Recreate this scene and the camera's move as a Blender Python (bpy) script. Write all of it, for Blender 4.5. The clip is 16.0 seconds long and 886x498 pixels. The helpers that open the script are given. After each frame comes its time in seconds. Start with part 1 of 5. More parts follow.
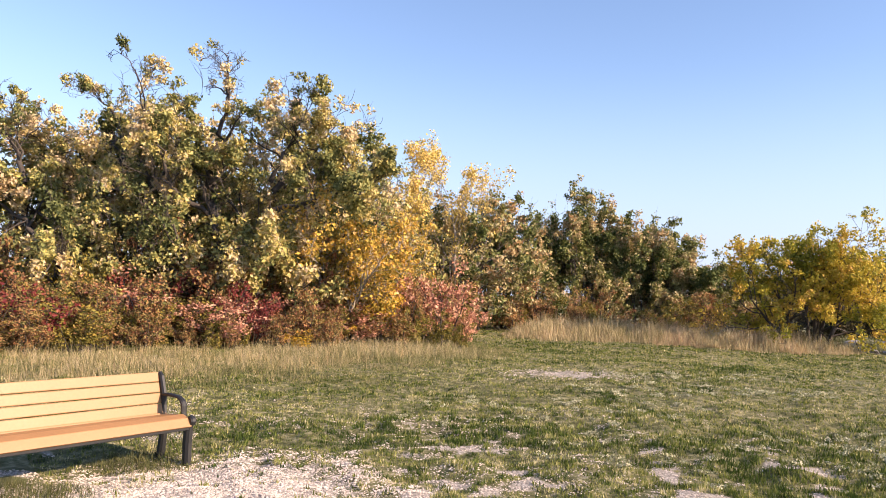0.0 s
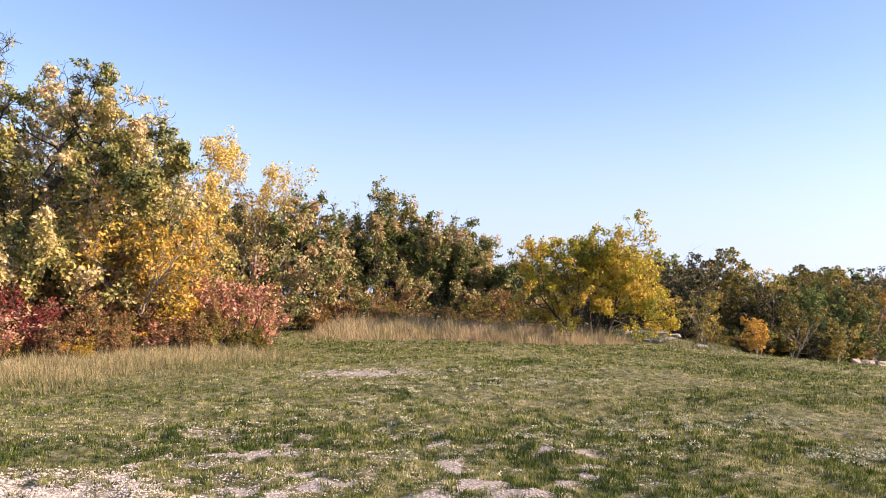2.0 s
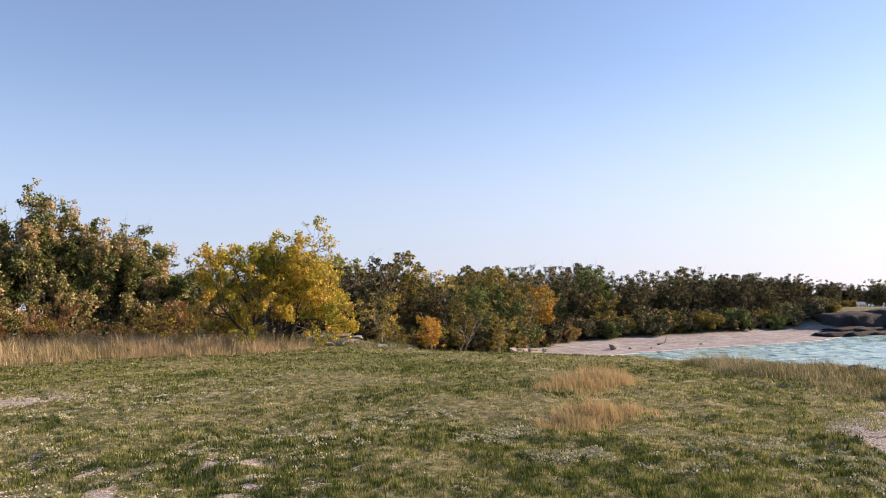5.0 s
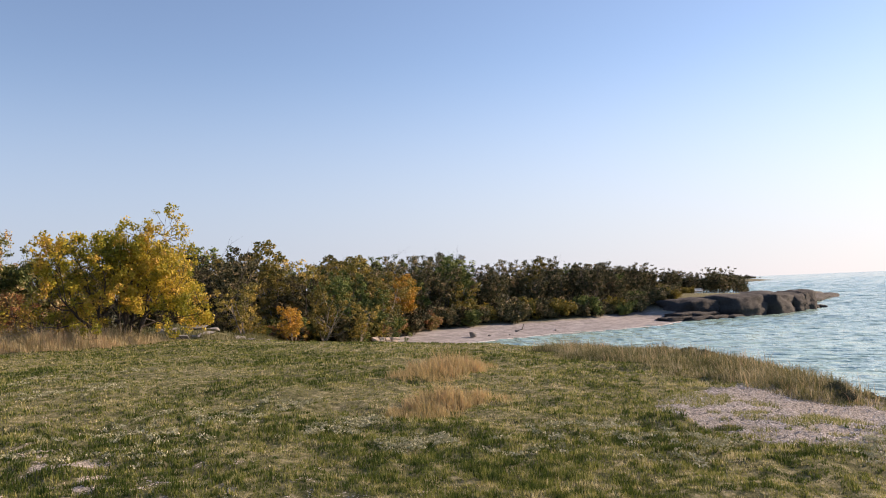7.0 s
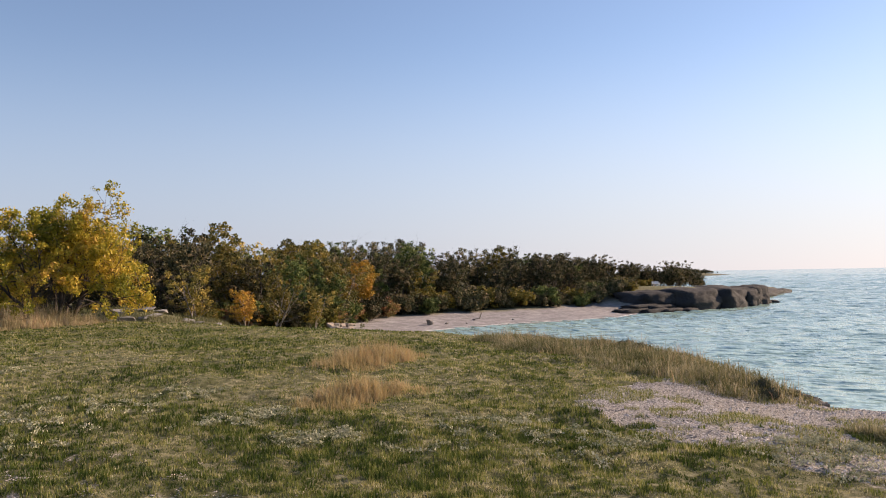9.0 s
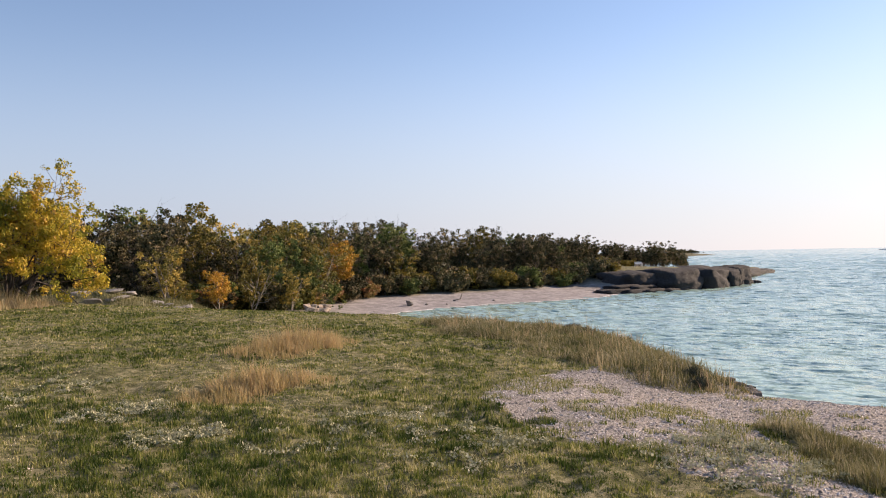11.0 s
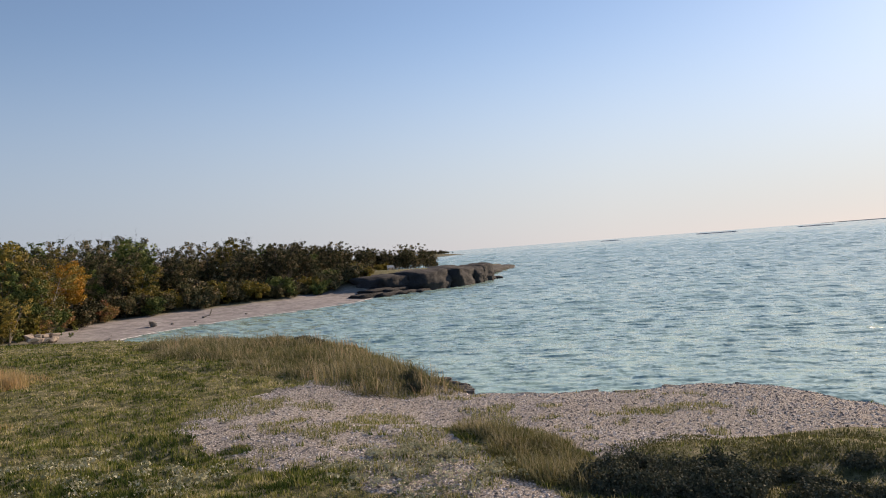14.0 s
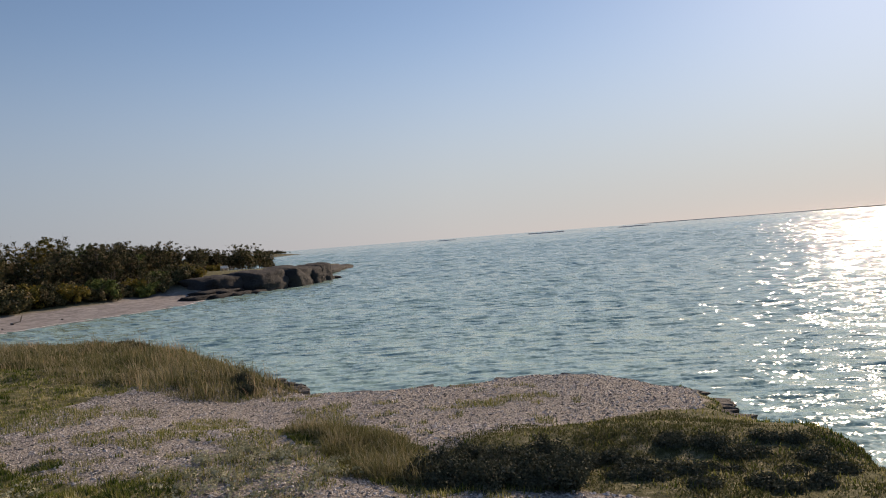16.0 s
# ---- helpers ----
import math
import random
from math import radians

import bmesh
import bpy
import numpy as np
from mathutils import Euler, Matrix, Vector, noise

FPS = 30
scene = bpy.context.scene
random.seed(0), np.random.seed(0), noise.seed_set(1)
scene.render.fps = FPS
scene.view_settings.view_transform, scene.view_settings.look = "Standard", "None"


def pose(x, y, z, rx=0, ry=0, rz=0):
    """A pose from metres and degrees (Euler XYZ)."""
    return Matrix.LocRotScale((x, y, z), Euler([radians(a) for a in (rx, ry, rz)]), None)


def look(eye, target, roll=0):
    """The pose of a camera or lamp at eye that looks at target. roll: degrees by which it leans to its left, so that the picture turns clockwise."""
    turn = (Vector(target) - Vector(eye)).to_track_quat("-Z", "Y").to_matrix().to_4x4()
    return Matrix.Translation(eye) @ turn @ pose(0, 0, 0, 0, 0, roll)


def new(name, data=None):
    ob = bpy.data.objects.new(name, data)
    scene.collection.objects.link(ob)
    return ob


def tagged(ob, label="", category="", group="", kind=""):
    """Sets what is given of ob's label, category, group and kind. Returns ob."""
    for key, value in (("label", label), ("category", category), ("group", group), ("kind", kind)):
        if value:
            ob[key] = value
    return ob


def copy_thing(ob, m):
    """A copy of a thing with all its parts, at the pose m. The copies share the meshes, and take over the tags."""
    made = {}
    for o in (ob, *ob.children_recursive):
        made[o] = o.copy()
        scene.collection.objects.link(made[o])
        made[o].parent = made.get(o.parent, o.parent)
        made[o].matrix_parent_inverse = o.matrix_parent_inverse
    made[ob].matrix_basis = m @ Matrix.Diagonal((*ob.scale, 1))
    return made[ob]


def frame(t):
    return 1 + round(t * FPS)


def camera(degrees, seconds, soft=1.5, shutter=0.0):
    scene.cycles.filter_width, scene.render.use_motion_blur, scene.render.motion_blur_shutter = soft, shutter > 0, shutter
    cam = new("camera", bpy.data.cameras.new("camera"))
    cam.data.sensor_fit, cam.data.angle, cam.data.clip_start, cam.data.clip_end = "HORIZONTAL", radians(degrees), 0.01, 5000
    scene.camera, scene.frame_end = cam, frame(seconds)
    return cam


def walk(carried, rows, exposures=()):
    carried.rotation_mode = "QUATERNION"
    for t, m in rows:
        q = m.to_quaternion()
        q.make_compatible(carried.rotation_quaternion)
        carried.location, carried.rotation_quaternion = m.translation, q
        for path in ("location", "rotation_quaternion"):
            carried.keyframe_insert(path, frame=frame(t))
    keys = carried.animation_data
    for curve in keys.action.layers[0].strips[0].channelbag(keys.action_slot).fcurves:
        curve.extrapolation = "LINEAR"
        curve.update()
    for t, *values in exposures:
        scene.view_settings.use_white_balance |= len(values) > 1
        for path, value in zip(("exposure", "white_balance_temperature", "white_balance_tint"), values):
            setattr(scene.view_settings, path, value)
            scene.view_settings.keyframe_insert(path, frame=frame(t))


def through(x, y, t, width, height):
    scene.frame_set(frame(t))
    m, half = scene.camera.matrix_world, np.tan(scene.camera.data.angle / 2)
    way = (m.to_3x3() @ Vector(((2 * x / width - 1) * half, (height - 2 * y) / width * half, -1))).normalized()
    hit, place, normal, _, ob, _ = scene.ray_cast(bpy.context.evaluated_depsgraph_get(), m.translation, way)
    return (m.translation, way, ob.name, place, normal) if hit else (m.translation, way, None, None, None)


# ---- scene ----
cam = camera(59.3, 16.0, soft=1.0)
PATH = [
    (0, (0.217, 0.575, 1.613), (0.094, 2.568, 1.732), 2.0),
    (0.5, (0.249, 0.559, 1.62), (0.249, 2.555, 1.741), 1.7),
    (1, (0.304, 0.546, 1.629), (0.427, 2.539, 1.753), 1.3),
    (1.5, (0.374, 0.536, 1.623), (0.621, 2.517, 1.751), 0.9),
    (2, (0.372, 0.532, 1.620), (0.741, 2.493, 1.751), 0.9),
    (2.5, (0.390, 0.535, 1.622), (0.870, 2.472, 1.757), 0.4),
    (3, (0.408, 0.535, 1.622), (1.014, 2.436, 1.758), 0.2),
    (3.5, (0.432, 0.530, 1.622), (1.163, 2.386, 1.761), -0.2),
    (4, (0.475, 0.512, 1.620), (1.345, 2.307, 1.760), -0.8),
    (4.5, (0.530, 0.475, 1.618), (1.528, 2.203, 1.757), -1.4),
    (5, (0.580, 0.430, 1.624), (1.681, 2.093, 1.764), -1.9),
    (7.5, (0.765, 0.321, 1.626), (2.173, 1.739, 1.714), -2.2),
    (8, (0.912, 0.324, 1.616), (2.339, 1.723, 1.697), -1.9),
    (8.5, (1.101, 0.289, 1.599), (2.538, 1.678, 1.674), -1.4),
    (9, (1.352, 0.23, 1.608), (2.793, 1.616, 1.673), -1.0),
    (11.5, (2.706, -0.079, 1.625), (4.186, 1.267, 1.62), -1.5),
    (12, (2.897, -0.122, 1.637), (4.449, 1.139, 1.641), -2.0),
    (12.5, (3.073, -0.21, 1.64), (4.715, 0.931, 1.651), -2.6),
    (13, (3.148, -0.275, 1.64), (4.873, 0.736, 1.651), -3.5),
    (13.5, (3.175, -0.294, 1.627), (4.952, 0.624, 1.637), -4.1),
    (14, (3.188, -0.292, 1.623), (4.997, 0.562, 1.627), -4.3),
    (14.5, (3.193, -0.288, 1.614), (5.028, 0.508, 1.613), -4.4),
    (15, (3.204, -0.296, 1.61), (5.071, 0.42, 1.599), -4.5),
    (15.5, (3.234, -0.295, 1.597), (5.141, 0.305, 1.576), -4.5),
    (16, (3.241, -0.308, 1.593), (5.186, 0.158, 1.565), -4.4),
]
EXPOSURES = [(0, 1.48, 6700, 21), (3.5, 1.35, 6650, 25), (5, 1.12, 6950, 23), (7.5, 0.9, 7050, 21), (9, 0.82, 7050, 21), (11.5, 0.92, 7050, 21), (12.5, 0.74, 7000, 20), (13.5, 0.46, 6950, 18), (14.5, 0.41, 6900, 17), (16, 0.06, 6900, 17)]
walk(cam, [(t, look(eye, target, roll)) for t, eye, target, roll in PATH], EXPOSURES)

# ---- sky and sun ----
SUN_BEARING, SUN_HEIGHT = 109.0, 24.0      # degrees clockwise from +y, degrees up
WATER = -4.5
world = bpy.data.worlds.new("sky")
scene.world = world
world.use_nodes = True
wn, wl = world.node_tree.nodes, world.node_tree.links
sky = wn.new("ShaderNodeTexSky")
sky.sky_type, sky.sun_disc = "NISHITA", False
sky.sun_elevation, sky.sun_rotation = radians(SUN_HEIGHT), radians(SUN_BEARING)
sky.air_density, sky.dust_density, sky.ozone_density, sky.altitude = 1.0, 0.22, 2.6, 250
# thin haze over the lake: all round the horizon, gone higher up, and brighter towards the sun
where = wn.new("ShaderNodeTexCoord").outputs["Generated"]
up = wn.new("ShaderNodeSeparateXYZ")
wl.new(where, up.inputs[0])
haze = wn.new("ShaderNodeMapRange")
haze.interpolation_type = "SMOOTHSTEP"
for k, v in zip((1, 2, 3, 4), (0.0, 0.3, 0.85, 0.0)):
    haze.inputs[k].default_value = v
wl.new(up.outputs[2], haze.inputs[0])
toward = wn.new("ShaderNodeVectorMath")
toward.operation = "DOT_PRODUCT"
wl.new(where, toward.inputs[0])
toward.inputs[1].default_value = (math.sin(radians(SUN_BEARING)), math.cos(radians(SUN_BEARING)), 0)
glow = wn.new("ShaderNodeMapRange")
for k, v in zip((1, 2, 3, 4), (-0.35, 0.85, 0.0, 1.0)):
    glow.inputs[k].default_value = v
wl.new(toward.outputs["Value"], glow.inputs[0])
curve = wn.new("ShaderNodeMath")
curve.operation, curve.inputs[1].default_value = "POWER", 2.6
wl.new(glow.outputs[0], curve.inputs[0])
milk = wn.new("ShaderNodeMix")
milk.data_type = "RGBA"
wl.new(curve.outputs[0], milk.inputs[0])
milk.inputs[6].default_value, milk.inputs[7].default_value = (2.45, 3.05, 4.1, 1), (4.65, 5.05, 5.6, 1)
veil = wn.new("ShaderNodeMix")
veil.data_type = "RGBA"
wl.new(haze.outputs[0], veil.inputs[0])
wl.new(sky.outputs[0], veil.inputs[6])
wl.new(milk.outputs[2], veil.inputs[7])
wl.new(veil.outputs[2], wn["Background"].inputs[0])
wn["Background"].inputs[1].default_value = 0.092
sun = new("sun", bpy.data.lights.new("sun", "SUN"))
sun.data.energy, sun.data.angle, sun.data.color = 4.3, radians(0.6), (1.0, 0.81, 0.58)
b, h = radians(SUN_BEARING), radians(SUN_HEIGHT)
SUN_WAY = Vector((math.sin(b) * math.cos(h), math.cos(b) * math.cos(h), math.sin(h)))
sun.matrix_world = look(SUN_WAY * 50, (0, 0, 0))


# ---- materials ----
def nodes_of(name):
    m = bpy.data.materials.new(name)
    m.use_nodes = True
    return m, m.node_tree.nodes, m.node_tree.links, m.node_tree.nodes["Principled BSDF"]


def ramp_node(n, stops):
    r = n.new("ShaderNodeValToRGB")
    el = r.color_ramp.elements
    while len(el) < len(stops):
        el.new(0.5)
    for e, (at, col) in zip(el, stops):
        e.position, e.color = at, (*col, 1)
    return r


def noise_node(n, l, scale, detail=6, rough=0.6, coords=None, distortion=0.0):
    t = n.new("ShaderNodeTexNoise")
    t.inputs["Scale"].default_value, t.inputs["Detail"].default_value = scale, detail
    t.inputs["Roughness"].default_value, t.inputs["Distortion"].default_value = rough, distortion
    if coords is not None:
        l.new(coords, t.inputs["Vector"])
    return t


def mix_colour(n, l, fac, a, b, mode="MIX"):
    m = n.new("ShaderNodeMix")
    m.data_type, m.blend_type = "RGBA", mode
    for sock, v in ((m.inputs[0], fac), (m.inputs[6], a), (m.inputs[7], b)):
        if isinstance(v, (int, float)):
            sock.default_value = v
        elif isinstance(v, tuple):
            sock.default_value = (*v, 1)
        else:
            l.new(v, sock)
    return m.outputs[2]


def leaf_material(name, stops, shine=0.5, through=0.28, vary=0.0):
    """Leaves and blades: a tone stored per leaf picks the colour, and some light passes through."""
    m, n, l, p = nodes_of(name)
    a = n.new("ShaderNodeAttribute")
    a.attribute_name = "tone"
    r = ramp_node(n, stops)
    l.new(a.outputs["Fac"], r.inputs[0])
    geo = n.new("ShaderNodeNewGeometry")
    fine = noise_node(n, l, 35, 3, 0.6, geo.outputs["Position"])
    shade = n.new("ShaderNodeMapRange")
    shade.inputs[1].default_value, shade.inputs[2].default_value = 0.25, 0.75
    shade.inputs[3].default_value, shade.inputs[4].default_value = 0.75, 1.25
    l.new(fine.outputs[0], shade.inputs[0])
    c = n.new("ShaderNodeVectorMath")
    c.operation = "SCALE"
    l.new(r.outputs[0], c.inputs[0])
    l.new(shade.outputs[0], c.inputs["Scale"])
    if vary:
        # each tree a little lighter or darker than the next
        own = n.new("ShaderNodeMapRange")
        own.inputs[3].default_value, own.inputs[4].default_value = 1 - 0.25 * vary, 1 + 0.25 * vary
        l.new(n.new("ShaderNodeObjectInfo").outputs["Random"], own.inputs[0])
        tree = n.new("ShaderNodeMath")
        tree.operation = "MULTIPLY"
        l.new(shade.outputs[0], tree.inputs[0])
        l.new(own.outputs[0], tree.inputs[1])
        l.new(tree.outputs[0], c.inputs["Scale"])
    l.new(c.outputs[0], p.inputs["Base Color"])
    p.inputs["Roughness"].default_value = shine
    p.inputs["Specular IOR Level"].default_value = 0.14
    t = n.new("ShaderNodeBsdfTranslucent")
    l.new(c.outputs[0], t.inputs[0])
    mx = n.new("ShaderNodeMixShader")
    mx.inputs[0].default_value = through
    l.new(p.outputs[0], mx.inputs[1])
    l.new(t.outputs[0], mx.inputs[2])
    l.new(mx.outputs[0], n["Material Output"].inputs[0])
    return m


def rough_material(name, stops, scale, rough=0.85, bump=0.3, fine=12.0, local=False, metal=0.0):
    """Stone, bark, board: two scales of noise for the colour and one for the relief."""
    m, n, l, p = nodes_of(name)
    co = n.new("ShaderNodeTexCoord").outputs["Object"] if local else n.new("ShaderNodeNewGeometry").outputs["Position"]
    big = noise_node(n, l, scale, 4, 0.6, co)
    small = noise_node(n, l, scale * fine, 6, 0.65, co)
    add = n.new("ShaderNodeMath")
    add.operation = "MULTIPLY_ADD"
    l.new(small.outputs[0], add.inputs[0])
    add.inputs[1].default_value = 0.5
    half = n.new("ShaderNodeMath")
    half.operation = "MULTIPLY"
    half.inputs[1].default_value = 0.5
    l.new(big.outputs[0], half.inputs[0])
    l.new(half.outputs[0], add.inputs[2])
    r = ramp_node(n, stops)
    l.new(add.outputs[0], r.inputs[0])
    l.new(r.outputs[0], p.inputs["Base Color"])
    p.inputs["Roughness"].default_value, p.inputs["Metallic"].default_value = rough, metal
    bm = n.new("ShaderNodeBump")
    bm.inputs["Strength"].default_value, bm.inputs["Distance"].default_value = bump, 0.6 / (scale * fine)
    l.new(small.outputs[0], bm.inputs["Height"])
    l.new(bm.outputs[0], p.inputs["Normal"])
    return m


BARK = rough_material("bark", [(0.3, (0.022, 0.018, 0.016)), (0.55, (0.07, 0.058, 0.05)), (0.75, (0.14, 0.12, 0.105))], 3, 0.95, 0.9, 9)
PALE_BARK = rough_material("pale_bark", [(0.3, (0.16, 0.13, 0.1)), (0.7, (0.4, 0.36, 0.3))], 3, 0.9, 0.6, 9)
LIMESTONE = rough_material("limestone", [(0.28, (0.10, 0.09, 0.085)), (0.5, (0.24, 0.225, 0.205)), (0.72, (0.40, 0.37, 0.33))], 0.9, 0.9, 0.7, 9)
LEDGE_STONE = rough_material("ledge_stone", [(0.3, (0.03, 0.028, 0.027)), (0.5, (0.09, 0.084, 0.08)), (0.72, (0.22, 0.205, 0.19))], 3, 0.95, 0.9, 8)
PALE_STONE = rough_material("pale_stone", [(0.3, (0.2, 0.165, 0.135)), (0.7, (0.42, 0.35, 0.29))], 2, 0.9, 0.6, 8)
# shade of the side turned from the sun is put into this dark colour
DARK_ROCK = rough_material("dark_shaded_rock", [(0.3, (0.012, 0.012, 0.014)), (0.7, (0.045, 0.045, 0.047))], 0.5, 0.95, 1.0, 8)
# cream stops put the highlights of sunlit leaf tips into the oak colours
OAK_LEAF = leaf_material("oak_leaf", [(0.0, (0.075, 0.095, 0.038)), (0.3, (0.18, 0.195, 0.07)), (0.5, (0.36, 0.34, 0.12)), (0.64, (0.52, 0.41, 0.13)), (0.8, (0.62, 0.51, 0.3)), (1.0, (0.6, 0.45, 0.28))], 0.5, 0.28)
DARK_OAK_LEAF = leaf_material("dark_oak_leaf", [(0.0, (0.045, 0.065, 0.024)), (0.35, (0.12, 0.15, 0.045)), (0.62, (0.29, 0.27, 0.1)), (0.82, (0.56, 0.46, 0.27)), (1.0, (0.46, 0.27, 0.12))], 0.5, 0.28)
FAR_DARK_LEAF = leaf_material("far_dark_leaf", [(0.0, (0.026, 0.033, 0.014)), (0.4, (0.078, 0.08, 0.034)), (0.75, (0.2, 0.165, 0.08)), (1.0, (0.38, 0.28, 0.16))], 0.7, 0.07, vary=1.9)
FAR_OLIVE_LEAF = leaf_material("far_olive_leaf", [(0.0, (0.07, 0.075, 0.022)), (0.5, (0.24, 0.2, 0.05)), (1.0, (0.46, 0.33, 0.08))], 0.7, 0.07, vary=1.5)
FAR_GREEN_LEAF = leaf_material("far_green_leaf", [(0.0, (0.035, 0.06, 0.02)), (0.5, (0.12, 0.16, 0.045)), (1.0, (0.33, 0.34, 0.1))], 0.7, 0.07, vary=1.5)
FAR_GOLD_LEAF = leaf_material("far_gold_leaf", [(0.0, (0.24, 0.16, 0.03)), (0.5, (0.52, 0.32, 0.05)), (1.0, (0.6, 0.31, 0.07))], 0.6, 0.12, vary=0.7)
GOLD_LEAF = leaf_material("gold_leaf", [(0.0, (0.26, 0.2, 0.03)), (0.35, (0.5, 0.34, 0.04)), (0.7, (0.66, 0.42, 0.05)), (1.0, (0.6, 0.28, 0.06))])
PALE_GOLD_LEAF = leaf_material("pale_gold_leaf", [(0.0, (0.4, 0.33, 0.08)), (0.5, (0.7, 0.52, 0.15)), (1.0, (0.76, 0.56, 0.25))])
AMBER_LEAF = leaf_material("amber_leaf", [(0.0, (0.12, 0.12, 0.03)), (0.25, (0.34, 0.26, 0.05)), (0.6, (0.64, 0.42, 0.08)), (0.85, (0.66, 0.36, 0.08)), (1.0, (0.62, 0.46, 0.24))])
YELLOW_GREEN_LEAF = leaf_material("yellow_green_leaf", [(0.0, (0.17, 0.18, 0.025)), (0.3, (0.34, 0.31, 0.04)), (0.65, (0.58, 0.43, 0.06)), (1.0, (0.56, 0.34, 0.1))])
# rust and red darkened: the oaks' shade is put into the leaf colour
RUST_LEAF = leaf_material("rust_leaf", [(0.0, (0.09, 0.042, 0.028)), (0.2, (0.25, 0.1, 0.055)), (0.4, (0.36, 0.19, 0.085)), (0.6, (0.34, 0.23, 0.09)), (0.8, (0.22, 0.19, 0.065)), (1.0, (0.11, 0.12, 0.04))])
RED_LEAF = leaf_material("red_leaf", [(0.0, (0.08, 0.014, 0.018)), (0.5, (0.2, 0.04, 0.04)), (1.0, (0.3, 0.11, 0.06))])
PINK_LEAF = leaf_material("pink_leaf", [(0.0, (0.32, 0.125, 0.09)), (0.4, (0.56, 0.28, 0.19)), (0.75, (0.66, 0.4, 0.27)), (1.0, (0.58, 0.42, 0.2))])
OLIVE_LEAF = leaf_material("olive_leaf", [(0.0, (0.06, 0.065, 0.018)), (0.5, (0.2, 0.175, 0.04)), (1.0, (0.4, 0.28, 0.06))])
LAWN = leaf_material("lawn_blades", [(0.0, (0.045, 0.075, 0.015)), (0.35, (0.17, 0.2, 0.044)), (0.65, (0.35, 0.325, 0.12)), (1.0, (0.62, 0.55, 0.36))], 0.65, 0.34)
RED_STRAW = leaf_material("red_straw", [(0.0, (0.17, 0.15, 0.06)), (0.4, (0.35, 0.28, 0.13)), (0.75, (0.52, 0.41, 0.22)), (1.0, (0.47, 0.33, 0.18))], 0.6, 0.35)
STRAW = leaf_material("straw", [(0.0, (0.15, 0.15, 0.06)), (0.4, (0.36, 0.3, 0.16)), (0.75, (0.54, 0.45, 0.28)), (1.0, (0.46, 0.31, 0.2))], 0.6, 0.3)
ROUGH_GRASS = leaf_material("rough_grass", [(0.0, (0.08, 0.09, 0.035)), (0.5, (0.2, 0.19, 0.085)), (1.0, (0.46, 0.4, 0.26))], 0.6, 0.3)
SAGE = leaf_material("sage_leaf", [(0.0, (0.19, 0.2, 0.11)), (0.5, (0.38, 0.38, 0.24)), (1.0, (0.62, 0.59, 0.43))], 0.8, 0.15)
DARK_SHRUB = leaf_material("dark_shrub", [(0.0, (0.04, 0.05, 0.032)), (0.6, (0.09, 0.1, 0.066)), (1.0, (0.17, 0.17, 0.12))], 0.8, 0.1)
PALE_PEBBLE = leaf_material("pale_pebble", [(0.0, (0.36, 0.3, 0.25)), (0.5, (0.56, 0.48, 0.42)), (1.0, (0.7, 0.62, 0.55))], 0.85, 0.0)
# no haze in the air: its pale blue-grey is put into this colour
HAZY_SHORE = rough_material("hazy_far_shore", [(0.3, (0.4, 0.43, 0.47)), (0.7, (0.52, 0.55, 0.59))], 0.01, 0.95, 0.0)
PEBBLE = leaf_material("pebble", [(0.0, (0.12, 0.107, 0.1)), (0.5, (0.3, 0.275, 0.26)), (1.0, (0.72, 0.67, 0.63))], 0.65, 0.0)


